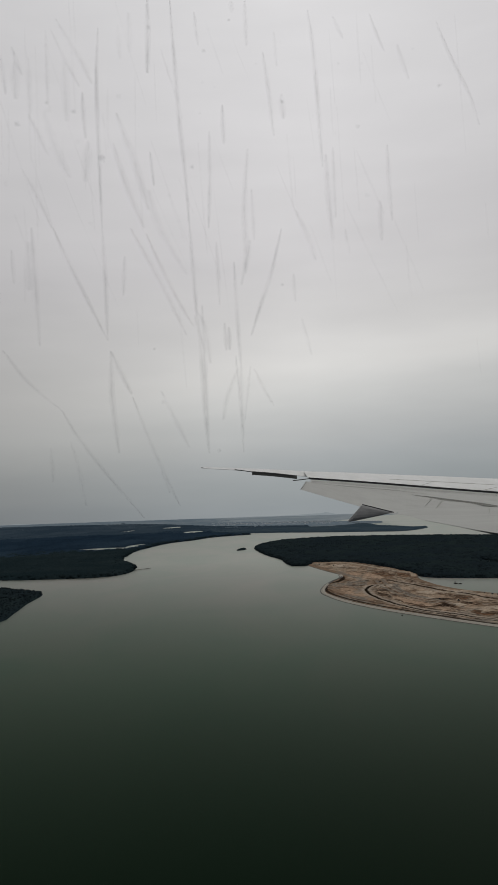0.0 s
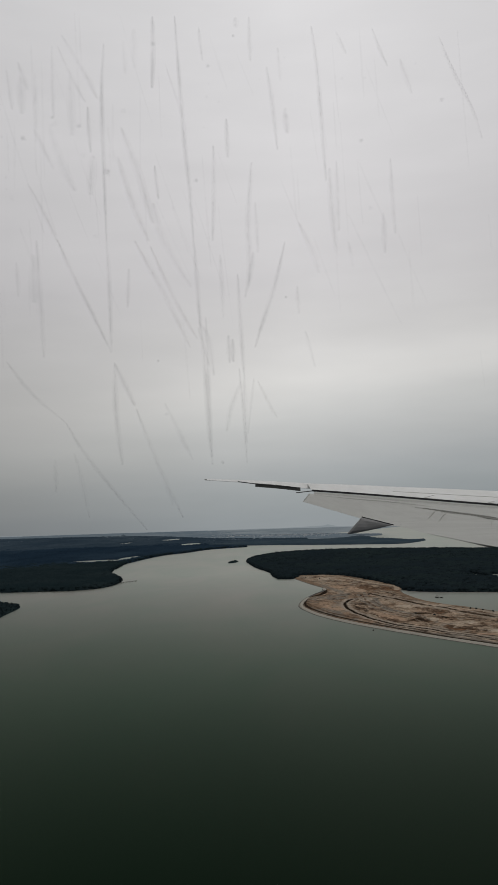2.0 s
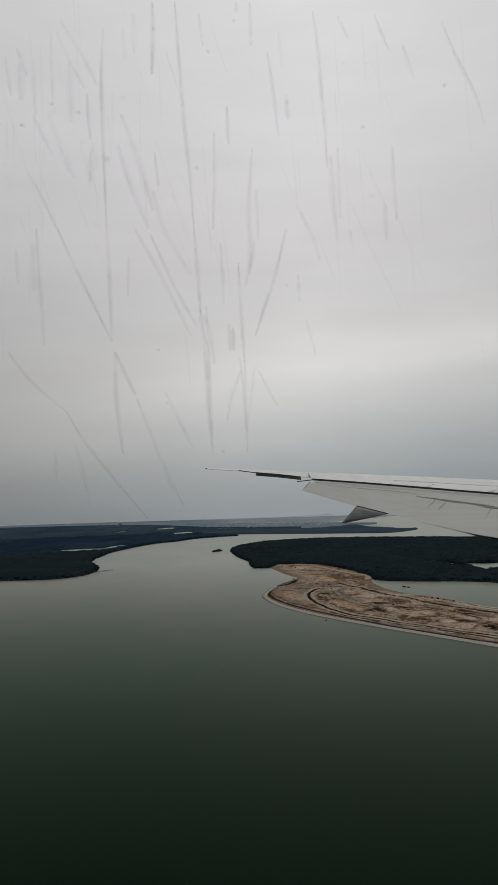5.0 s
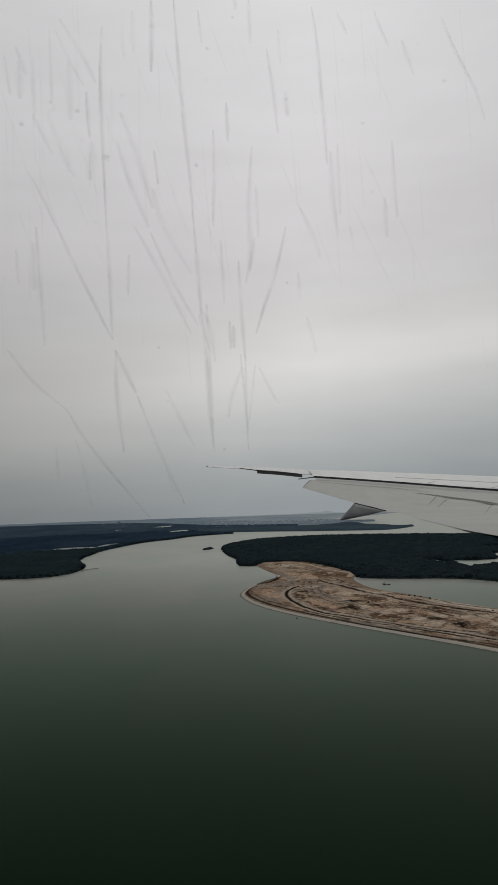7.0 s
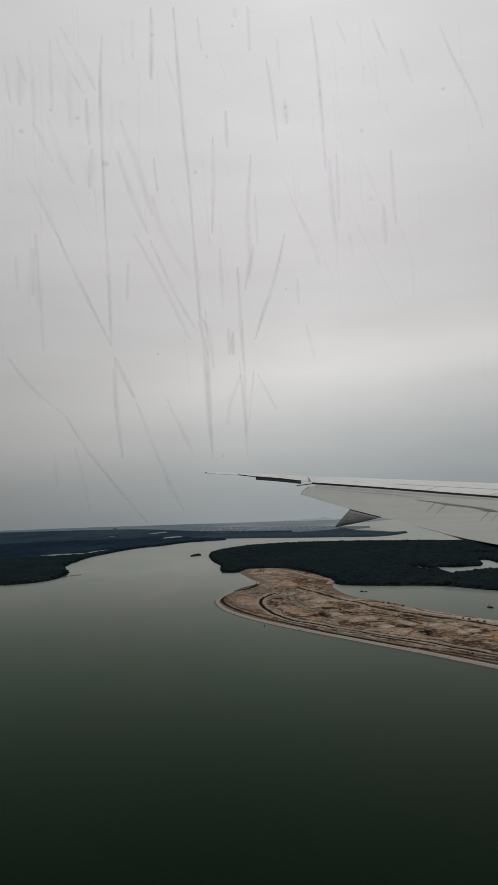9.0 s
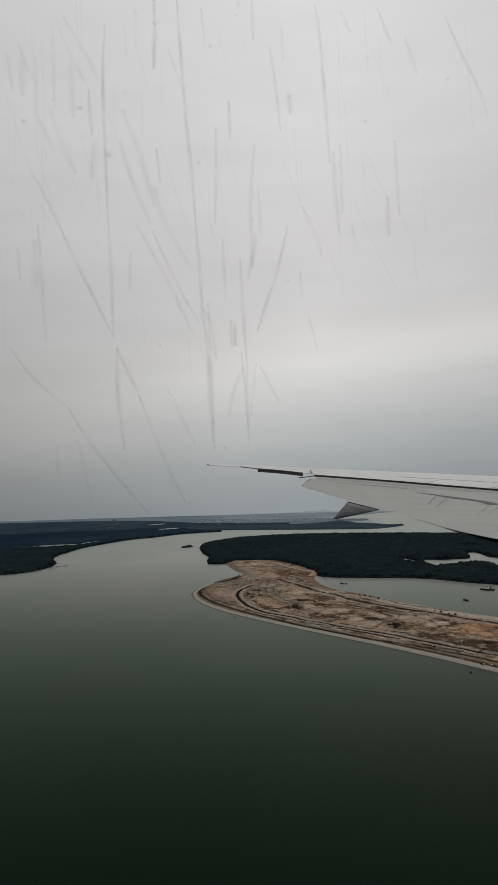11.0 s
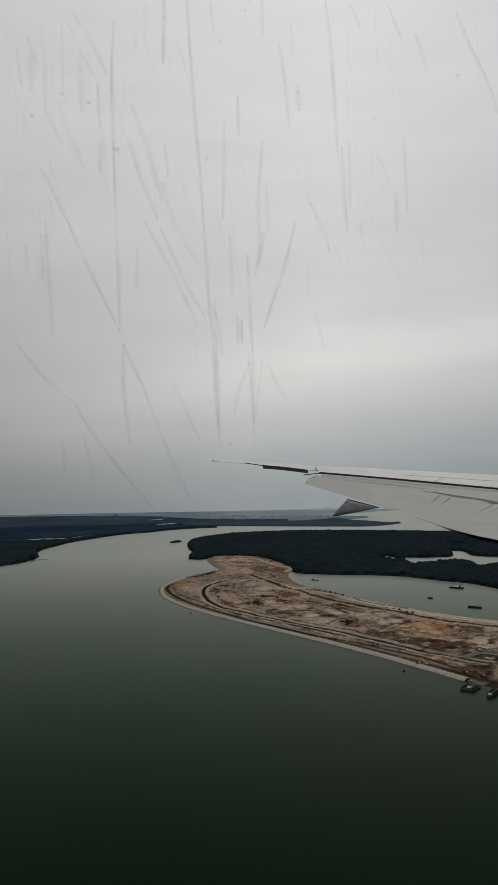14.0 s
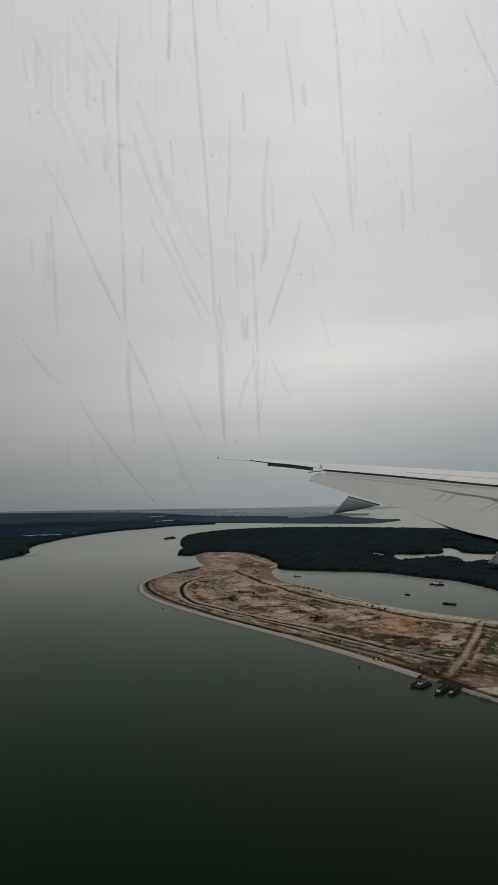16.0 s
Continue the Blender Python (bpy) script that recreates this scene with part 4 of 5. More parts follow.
def resample(points, n):
    p = spline(points, False, 12)
    s = np.concatenate([[0], np.cumsum(np.linalg.norm(np.diff(p, axis=0), axis=1))])
    return np.stack([np.interp(np.linspace(0, s[-1], n), s, p[:, k]) for k in range(3)], 1)


def slab(a, b, drop_a, drop_b, n, crown=0.0, chord=6):
    """Sections between two edge curves, with a thickness that hangs below the upper skin."""
    ra, rb = resample(a, n), resample(b, n)
    rows = []
    for p, q in zip(ra, rb):
        span = np.linalg.norm(q - p)
        upper = [p + (q - p) * s + np.array([0, 0, crown * span * 4 * s * (1 - s)]) for s in np.linspace(0, 1, chord)]
        rows.append(upper + [q - np.array([0, 0, drop_b]), p - np.array([0, 0, drop_a])])
    return rows


part("outer_panel", loft(bmesh.new(), slab(TIP_TOP, TIP_LOW, 4, 3, 24)), M_WING, wing, "white raked outer wing panel")
part("upper_panel", loft(bmesh.new(), slab(TOP, HINGE, 1.2, 1.2, 40)), M_WING, wing, "white upper wing skin")


def flap_sections(per=4):
    """Sections of the lowered flap: from its hinge over a bend down to the trailing edge."""
    rows = []
    for p, m, q in zip(*(spline(c, False, per) for c in (FLAP_TOP, FLAP_BEND, TRAIL))):
        upper = [p + (m - p) * k for k in np.linspace(0, 1, 6)[:-1]] + [m + (q - m) * k for k in 1 - (1 - np.linspace(0, 1, 8)) ** 2]
        rows.append(upper + [q - np.array((0, 0, 0.3)), m - np.array((0, 0, 3)), p - np.array((0, 0, 6))])
    return rows


part("flap", loft(bmesh.new(), flap_sections()), M_FLAP, wing, "lowered grey trailing-edge flap")

eye0 = np.array((44.0, 15.7, 33.7))


def on_skin(p, lift):
    """A place a little nearer to the cabin than p."""
    p = np.array(p, float)
    return p + (eye0 - p) * lift


def strip(name, path, width, mat, parent, lift=0.004, n=40, ends=1.0, label=""):
    """A thin raised band along a curve on the skin, standing upright."""
    p = resample(path, n)
    rows = []
    for i, c in enumerate(p):
        w = width * np.linalg.norm(c - eye0) / 1281 * (ends + (1 - ends) * math.sin(math.pi * i / (n - 1)))
        f = on_skin(c, lift)
        k = np.array((0, 0, w / 2))
        back = (c - eye0) * 0.002
        rows.append([f - k, f + k, f + k + back, f - k + back])
    return part(name, loft(bmesh.new(), rows), mat, parent, label)


# raised black bands stand for the dark of the open gaps
strip("hinge_gap", HINGE, 3.4, M_GAP, wing, label="black gap between wing and flap")
strip("flap_lip", [(401, 4396, 182.7), (609, 4375, 162.2), (872, 4333, 132.9), (1155, 4269, 98.0), (1429, 4188, 65.4), (1602, 4127, 43.4)], 5.0, M_LIP, wing, 0.010, label="pale leading lip of the flap")
# dark colour of this band stands for the shade under the aileron
strip("aileron", [(48, 4609, 252.9), (188, 4607, 237.9), (334, 4601, 217.2)], 6.4, M_SHADE, wing, 0.006, label="underside of the raised aileron, shade put in as dark colour")
strip("aileron_edge", [(45, 4608, 259.4), (188, 4607, 242.9), (312, 4602, 226.8)], 1.3, M_GAP, wing, 0.009, 20)
strip("slot_edge", [(-62, 4646, 279.7), (9, 4648, 268.6), (49, 4648, 262.0)], 1.5, M_GAP, wing, 0.006, 12)
strip("bracket", [(300, 4503, 193.0), (350, 4500, 197.0), (417, 4495, 203.0)], 1.6, M_SHADE, wing, 0.006, 16)
strip("tip_light", [(-275, 4636, 299.9), (-262, 4637, 297.4)], 1.6, M_SMEAR, wing, 0.006, 6)
for seam in ([(1035, 4422, 128.9), (1133, 4398, 152.6)], [(1390, 4327, 89.0), (1502, 4290, 111.5)], [(889, 4451, 182.4), (1464, 4302, 126.3), (1605, 4253, 110.7)]):
    strip("panel_joint", seam, 0.8, M_GRIME, wing, 0.012, 14)


def pod(nose, ridge, tail, keel, label):
    """A canoe-shaped fairing: nose, its highest point at the flap, tail and keel, bulging towards the cabin."""
    nose, ridge, tail, keel = (np.array(p, float) for p in (nose, ridge, tail, keel))
    tops, lows = np.vstack([np.linspace(nose, ridge, 11), np.linspace(ridge, tail, 11)[1:]]), spline([nose, nose * 0.6 + keel * 0.4 + (keel - nose) * (0, 0, 0.2), keel, keel * 0.5 + tail * 0.5 - np.array((0, 0, 0.6)), tail], False, 5)
    rows = []
    for top, low in zip(tops, lows):
        mid, half = (top + low) / 2, (top - low) / 2
        way = (mid - eye0) / np.linalg.norm(mid - eye0)
        bulge = way * (np.linalg.norm(half) * 0.7 + 0.02)
        rows.append([mid + half * math.cos(a) - bulge * math.sin(a) for a in np.linspace(0, 6.28319, 14, endpoint=False)])
    body = part("flap_track_fairing", loft(bmesh.new(), rows), M_FAIR, wing, label)
    # pale shoulder on the darker body: the lit facet painted in
    facet = [[p + (eye0 - p) * 0.010 for p in (t, t * 0.78 + l * 0.22, t * 0.78 + l * 0.22 + (t - eye0) * 0.003, t + (t - eye0) * 0.003)]
             for t, l in zip(tops[:11], lows[:11])]
    # dark line along the top edge of the fairing
    strip("fairing_top_line", [tuple(ridge + (tail - ridge) * k) for k in (0.0, 0.35, 0.7, 1.0)], 1.8, M_GAP, body, 0.014, 14)
    part("fairing_shoulder", loft(bmesh.new(), facet), M_LIGHT, body, "upper shoulder of the fairing, painted pale as if lit")
    return body


pod((186.7, 1356.0, 3.8), (218.2, 1372.7, 34.1), (275.0, 1363.9, 17.8), (194.3, 1350.1, 3.7), "grey canoe-shaped flap track fairing")
pod((164.5, 322.8, 4.3), (175.2, 328.5, 13.0), (186.1, 309.5, 6.2), (168.5, 315.4, 3.9), "grey canoe-shaped flap track fairing")

# grime on the flap: width, then the streak
GRIME = [
    (5.5, [(856, 3725, 74.2), (914, 3589, 59.0), (940, 3380, 42.3), (967.3, 3046.2, 21.6), (833.1, 2319.7, 9.5)]),
    (2, [(920, 3592, 58.9), (933, 3353, 40.9), (940, 3242, 33.3)]),
    (1.6, [(963.0, 2995.0, 19.2), (833.1, 2319.7, 9.5)]),
    (1.4, [(932, 3595, 58.6), (725.5, 2946.8, 16.8)]),
    (1.6, [(957, 3471, 48.1), (826.3, 3090.4, 25.9), (651.7, 2494.7, 8.9)]),
    (1.4, [(962, 3562, 54.5), (893, 3371, 43.5)]),
    (1.8, [(950.6, 2836.7, 12.3), (416.6, 1246.3, 5.0)]),
    (1.8, [(877.8, 2505.0, 10.0), (387.7, 1108.5, 5.3)]),
    (0.9, [(372, 4051, 160.0), (627, 4078, 131.2), (811, 4057, 109.5), (975, 3837, 75.6)]),
]
for k, (width, path) in enumerate(GRIME):
    strip("grime_streak", path, width, M_SMEAR if k == 0 else M_STREAK, wing, 0.004, 24, 0.1)
strip("flap_end", [(366, 4329, 179.6), (243, 2966, 120.3), (228, 2967, 103.5)], 1.6, M_SMEAR, wing, 0.006, 16)

# ---------------------------------------------------------------- seawall round the spit
seawall = tagged(new("seawall"), "pale rock revetment round the edge of the sand", "seawall", kind="structure")


def landing(c):
    """The stretch where the wall is broken and earth runs down to the boats."""
    return math.hypot(c[0] - 106.0, c[1] - 148.6) < 4.6


def seawall_bank():
    p = SPIT[12:117]
    d = np.gradient(p, axis=0)
    d /= np.linalg.norm(d, axis=1, keepdims=True)
    out = np.stack([d[:, 1], -d[:, 0]], 1)
    rs = np.random.RandomState(8)
    bm, toe_bm, rings, feet, gap = bmesh.new(), bmesh.new(), [], [], []
    for c, n in zip(p, out):
        gap.append(landing(c))
        w = (0.9 + 0.25 * rs.rand()) * (0.35 if c[1] < 147 else 1.0)
        if np.sum(signed_distance(np.array([c[0] + n[0]]), np.array([c[1] + n[1]]), SPIT)) > 0:
            n = -n
        far = 1.0 if c[1] > 147 else 0.5
        rings.append([bm.verts.new((c[0] + n[0] * q * far, c[1] + n[1] * q * far, h)) for q, h in ((0.85, 0.06), (0.52, 0.26), (0.22, 0.48), (0.22 - 0.5 * w, 0.50), (-0.05 - 0.5 * w, 0.2))])
        feet.append([toe_bm.verts.new((c[0] + n[0] * (q * far + 0.12 * rs.rand()), c[1] + n[1] * q * far, h)) for q, h in ((1.5, -0.25), (1.25, 0.02), (0.83, 0.08))])
    for bmx, rows, k_most in ((bm, rings, 4), (toe_bm, feet, 2)):
        for r, q, a, b in zip(rows, rows[1:], gap, gap[1:]):
            for k in range(0 if a or b else k_most):
                f = bmx.faces.new((r[k], q[k], q[k + 1], r[k + 1]))
                # this stretch of the bank takes the darker rock colour
                f.material_index = int(333 < r[0].co.y < 362)
        bmesh.ops.delete(bmx, geom=[v for v in bmx.verts if not v.link_faces], context="VERTS")
        bmesh.ops.recalc_face_normals(bmx, faces=bmx.faces)
    part("dark_toe", toe_bm, [M_DARKROCK, M_DARKROCK], seawall, "dark rock toe of the revetment")
    return part("bank", bm, [M_ROCK, M_DARKROCK], seawall)


seawall_bank()


def lumps(name, places, sizes, mat, seed, flat=0.8, keep_down=0.25):
    """Many small irregular clumps in one mesh: twelve-cornered, each squashed and jogged."""
    rs = np.random.RandomState(seed)
    g = (1 + 5 ** 0.5) / 2
    base = np.array([(-1, g, 0), (1, g, 0), (-1, -g, 0), (1, -g, 0), (0, -1, g), (0, 1, g), (0, -1, -g), (0, 1, -g), (g, 0, -1), (g, 0, 1), (-g, 0, -1), (-g, 0, 1)]) / 1.9
    tri = np.array([(0, 11, 5), (0, 5, 1), (0, 1, 7), (0, 7, 10), (0, 10, 11), (1, 5, 9), (5, 11, 4), (11, 10, 2), (10, 7, 6), (7, 1, 8),
                    (3, 9, 4), (3, 4, 2), (3, 2, 6), (3, 6, 8), (3, 8, 9), (4, 9, 5), (2, 4, 11), (6, 2, 10), (8, 6, 7), (9, 8, 1)])
    n = len(places)
    v = base[None] * (0.7 + 0.6 * rs.rand(n, 12, 1)) * np.asarray(sizes).reshape(n, 1, 1)
    a = rs.rand(n) * 6.283
    x, y = v[..., 0] * np.cos(a)[:, None] - v[..., 1] * np.sin(a)[:, None], v[..., 0] * np.sin(a)[:, None] + v[..., 1] * np.cos(a)[:, None]
    w = np.stack([x, y, v[..., 2] * flat], -1) + np.asarray(places)[:, None]
    f = (tri[None] + 12 * np.arange(n)[:, None, None]).reshape(-1, 3)
    w = w.reshape(-1, 3)
    me = bpy.data.meshes.new(name)
    me.vertices.add(len(w))
    me.vertices.foreach_set("co", w.ravel())
    me.loops.add(f.size)
    me.loops.foreach_set("vertex_index", f.ravel().astype(np.int32))
    me.polygons.add(len(f))
    me.polygons.foreach_set("loop_start", np.arange(0, f.size, 3, dtype=np.int32))
    me.polygons.foreach_set("use_smooth", np.ones(len(f), bool))
    me.materials.append(mat)
    me.update(calc_edges=True)
    return new(name, me)


def armour_stones():
    rs = np.random.RandomState(12)
    p = spline(SPIT[30:117], False, 6)
    pts, size = [], []
    for c in p:
        for _ in range(0 if landing(c) else 3):
            q = c + rs.randn(2) * 0.5
            pts.append((q[0], q[1], 0.16 + 0.14 * rs.rand()))
            size.append(0.07 + 0.07 * rs.rand())
    ob = lumps("armour_stones", pts, size, M_ROCK, 13)
    ob.parent = seawall
    return tagged(ob, "tumbled pale armour stones", kind="stuff")


armour_stones()

# ---------------------------------------------------------------- tree crowns in the woods
def crowns(name, outline, n, area, size, seed, holes=None, shore=0.0, mat=None, lift=1.4):
    """Scattered crowns standing up out of the canopy; with shore, only along the edge."""
    rs = np.random.RandomState(seed)
    x, y = area[0] + (area[1] - area[0]) * rs.rand(n), area[2] + (area[3] - area[2]) * rs.rand(n)
    d = signed_distance(x, y, outline)
    if holes is not None:
        d = np.minimum(d, holes(x, y))
    ok = (d > 0.25) & ((d < shore) if shore else True)
    x, y, d = x[ok], y[ok], d[ok]
    s = size * (0.55 + 0.8 * rs.rand(len(x)))
    z = np.clip(d * 1.1, 0.35, lift) + 0.14 * rs.randn(len(x))
    return tagged(lumps(name, np.stack([x, y, z], 1), s, mat or M_TREE, seed, 0.7), "crowded dark green tree crowns", "trees", kind="stuff")


crowns("tree_crowns", WOOD, 60000, (0, 330, 240, 790), 1.05, 101, clearings)
crowns("shore_trees", WOOD, 60000, (0, 200, 250, 620), 0.75, 102, clearings, 3.0, lift=1.0)
crowns("headland_trees", NEAR_HEAD, 24000, (-260, -84, 200, 380), 0.42, 103, lift=0.75)
crowns("lowland_shore_trees", MAIN, 60000, (-330, 10, 380, 1000), 1.2, 104, None, 9.0, M_LOW)

# ---------------------------------------------------------------- islet, jetty, bushes
ISLET = spline([(-10.8, 606.8), (-6.9, 608.2), (-3.8, 614.7), (-2.2, 622.6), (-4.5, 621.2), (-8.4, 613.3)], True, 5)


def islet():
    x, y = np.meshgrid(np.arange(-18, 5, 0.7), np.arange(596, 634, 0.7))
    d = signed_distance(x, y, ISLET)
    z = np.clip(d * 1.2, -0.5, 1.2 + 0.06 * (y - 606)) + 0.5 * (hash_grid(x.shape, 3) - 0.5) * (d > 0.4)
    return field("islet", x, y, z, d > -0.5, M_FOREST, False)


tagged(islet(), "small dark wooded islet in mid-river", "island", kind="stuff")


def jetty():
    ob = tagged(new("jetty"), "thin timber jetty running out from the wooded point", "jetty")
    ob.location = (-71.6, 442, 0)
    bm = bmesh.new()
    box(bm, 4.2, 5.2, 0.35, 0.55, 13.5, 0.16)
    bmesh.ops.rotate(bm, cent=(0, 0, 0), matrix=Matrix.Rotation(radians(-38), 3, "Z"), verts=bm.verts)
    part("deck", bm, M_TIMBER, ob)
    for k in range(6):
        bm = bmesh.new()
        box(bm, 4.2, -0.8 + 2.4 * k, -0.6, 0.16, 0.16, 1.0)
        bmesh.ops.rotate(bm, cent=(0, 0, 0), matrix=Matrix.Rotation(radians(-38), 3, "Z"), verts=bm.verts)
        part("pile", bm, M_TIMBER, ob)
    return ob


jetty()


def bush(x, y, size, seed, label="small dark green bush beside the sandy bay road", group="bushes on the spit"):
    ob = tagged(new("bush"), label, "bush", group)
    ob.location = (x, y, 0.4)
    rs = np.random.RandomState(seed)
    n = 40
    a, r, h = rs.rand(n) * 6.283, np.sqrt(rs.rand(n)), rs.rand(n)
    pts = np.stack([r * np.cos(a) * size * (1.1 - 0.6 * h), r * np.sin(a) * size * (1.1 - 0.6 * h), size * (0.25 + 1.1 * h)], 1)
    leaf = lumps("foliage", pts, size * (0.22 + 0.2 * rs.rand(n)), M_TREE, seed)
    leaf.parent = ob
    bm = bmesh.new()
    box(bm, 0, 0, -0.25, size * 0.16, size * 0.16, size * 0.9, 0.5)
    part("trunk", bm, M_TRUNK, ob)
    return ob


for k, (x, y) in enumerate([(102.6, 236.9), (104.3, 235.0), (105.6, 233.1), (107.0, 229.5), (108.3, 227.7), (86.0, 280), (88.0, 277.0), (89.4, 274.6), (91.0, 272.0), (93.0, 267.0),
                            (60, 333), (56, 330), (47, 425), (52, 420), (40, 436), (72, 300), (66, 268), (71, 262)]):
    bush(x, y, 0.26 + 0.16 * ((k * 7) % 5) / 5, 200 + k)


bush(-70.6, 446, 1.7, 260, "dense dark mangrove bush beside the timber jetty", "bushes by the jetty")


def mangrove_clump():
    rs = np.random.RandomState(88)
    n = 260
    t = rs.rand(n)
    pts = np.stack([23.8 + 11.5 * t + rs.randn(n) * 0.5, 441 + 5 * t + rs.randn(n) * 3.2, 0.3 + 1.5 * rs.rand(n) * np.sin(3.1416 * np.clip(t * 0.9 + 0.08, 0, 1))], 1)
    ob = tagged(new("mangrove_clump"), "small dark clump of mangroves at the water's edge", "trees")
    leaf = lumps("foliage", pts, 0.45 + 0.4 * rs.rand(n), M_TREE, 89)
    leaf.parent = ob
    bm = bmesh.new()
    box(bm, 28, 443, -0.2, 0.3, 0.3, 1.2, 0.4)
    part("trunk", bm, M_TRUNK, ob)


mangrove_clump()
BAY_SHORE = spline([(80, 351), (84, 343.5), (97, 337.5), (112, 333.5), (124, 326), (134.5, 310.5), (144, 298), (149, 280), (155, 254), (180, 214)], False, 8)
tagged(ribbon("mud_shore", BAY_SHORE, 2.6, -0.02, M_GREY, None, 0.08, 0.35), "narrow grey mud beach below the mangroves", "shore", kind="structure")


TRUCKS = [(96.7, 164.6, -58, M_DECK), (98.0, 163.6, -58, M_RED), (105.8, 153.6, 20, M_DECK), (103.6, 156.6, -50, M_DECK), (126.6, 203.0, -50, M_RED), (91.6, 183.2, 120, M_DECK)]


def dump_truck(x, y, turn, body):
    ob = tagged(new("dump_truck"), "small dusty dump truck parked on the haul road", "truck", "trucks on the spit")
    ob.matrix_world = pose(x, y, 0.46, 0, 0, turn)
    bm = bmesh.new()
    box(bm, 0, 0, 0.12, 0.8, 0.26, 0.08)
    part("chassis", bm, M_HULL, ob)
    bm = bmesh.new()
    box(bm, 0.3, 0, 0.2, 0.2, 0.26, 0.22, 0.12)
    part("cab", bevelled(bm, 0.02), M_CABIN, ob)
    bm = bmesh.new()
    box(bm, -0.12, 0, 0.2, 0.52, 0.3, 0.2, -0.1)
    part("tipper_bed", bm, body, ob)
    for i in (-0.25, 0.28):
        for j in (-0.13, 0.13):
            bm = bmesh.new()
            bmesh.ops.create_cone(bm, cap_ends=True, segments=10, radius1=0.09, radius2=0.09, depth=0.06, matrix=Matrix.Translation((i, j, 0.09)) @ Matrix.Rotation(radians(90), 4, "X"))
            part("wheel", bm, M_HULL, ob)
    return ob


for x, y, turn, body in TRUCKS:
    dump_truck(x, y, turn, body)

# ---------------------------------------------------------------- vessels
def hull(bm, length, width, depth, bow=0.3, rake=0.12, z0=-0.25):
    """A pointed or blunt hull, bow towards +x."""
    sect = [(-0.5, 0.86, 0.05), (-0.42, 1.0, 0.0), (0.2, 1.0, 0.0), (0.38, 0.72 if bow else 1.0, rake * 0.5), (0.5, 0.12 if bow else 0.9, rake)]
    rings = []
    for sx, w, up in sect:
        x, h = sx * length, width / 2 * w
        rings.append([bm.verts.new((x, s * h * k, z0 + z * (depth + 0.25) + up * depth * (z > 0.5))) for s, k, z in ((-1, 0.82, 0), (-1, 1, 1), (1, 1, 1), (1, 0.82, 0))])
    for r, q in zip(rings, rings[1:]):
        for k in range(4):
            bm.faces.new((r[k], q[k], q[(k + 1) % 4], r[(k + 1) % 4]))
    bm.faces.new(rings[0])
    bm.faces.new(rings[-1][::-1])
    bmesh.ops.recalc_face_normals(bm, faces=bm.faces)
    return bm


def vessel(name, label, x, y, turn, length, width, depth, cabin=None, bow=0.3, deck=True, crane=False, hold=False, group=""):
    ob = tagged(new(name), label, "boat" if bow else "barge", group)
    ob.matrix_world = pose(x, y, 0, 0, 0, turn)
    part("hull", hull(bmesh.new(), length, width, depth, bow), M_HULL, ob)
    if deck:
        bm = bmesh.new()
        box(bm, -0.05 * length, 0, depth, 0.72 * length, 0.78 * width, 0.06)
        part("deck", bm, M_DECK, ob)
    if hold:
        for s in (-1, 1):
            bm = bmesh.new()
            box(bm, -0.05 * length, s * 0.36 * width, depth + 0.05, 0.7 * length, 0.07 * width, 0.3)
            part("coaming", bm, M_HULL, ob)
    if cabin:
        cx, sx, sy, sz = cabin
        bm = bmesh.new()
        box(bm, cx * length, 0, depth + 0.06, sx, sy, sz, 0.08)
        house = part("deckhouse", bevelled(bm, 0.04), M_CABIN, ob, "white deckhouse")
        bm = bmesh.new()
        box(bm, cx * length, 0, depth + 0.06 + sz, sx * 0.8, sy * 1.02, 0.07)
        part("roof", bm, M_DECK, house)
        bm = bmesh.new()
        box(bm, cx * length, 0, depth + sz, 0.07, 0.07, sz * 1.1, 0.5)
        part("mast", bm, M_HULL, ob)
    if crane:
        bm = bmesh.new()
        box(bm, 0.25 * length, 0, depth, 0.3, 0.3, 0.8)
        part("crane_tower", bm, M_HULL, ob)
        bm = bmesh.new()
        box(bm, 0, 0, 0, 0.12, 0.12, 0.3 * length)
        bmesh.ops.rotate(bm, cent=(0, 0, 0), matrix=Matrix.Rotation(radians(62), 3, "Y"), verts=bm.verts)
        bmesh.ops.translate(bm, vec=(0.25 * length, 0, depth + 0.7), verts=bm.verts)
        part("crane_boom", bm, M_HULL, ob)
    return ob


vessel("moored_barge", "dark flat barge with white deckhouse moored at the revetment", 101.9, 147.2, 54, 4.1, 2.4, 0.34, (-0.1, 0.8, 0.6, 0.32), 0, True, hold=True)
vessel("workboat", "dark steel landing boat moored bow-out at the sand", 104.6, 143.6, 236, 6.0, 1.25, 0.36, (0.3, 0.55, 0.6, 0.34), 0.3, True, hold=True, group="boats moored at the spit")
vessel("workboat", "dark steel landing boat moored beside another", 106.4, 143.0, 238, 5.6, 1.0, 0.34, (0.32, 0.45, 0.5, 0.3), 0.3, True, hold=True, group="boats moored at the spit")
vessel("hopper_barge", "long low black barge anchored in the bay", 128.6, 238.4, -40, 4.0, 1.0, 0.5, None, 0, True)
vessel("dredger", "dark dredger with deckhouse and boom in the bay", 135.6, 286.0, -35, 5.0, 1.4, 0.45, (-0.02, 1.3, 0.9, 0.65), 0, True, True)
vessel("small_boat", "small dark open boat lying in the bay", 120.5, 260.0, -60, 2.3, 0.7, 0.35, (-0.2, 0.4, 0.4, 0.3), 0.3, True)
vessel("small_boat", "small dark work boat near the inner shore", 86.5, 318.6, -45, 1.6, 0.7, 0.35, (-0.1, 0.45, 0.4, 0.35), 0.3, True)
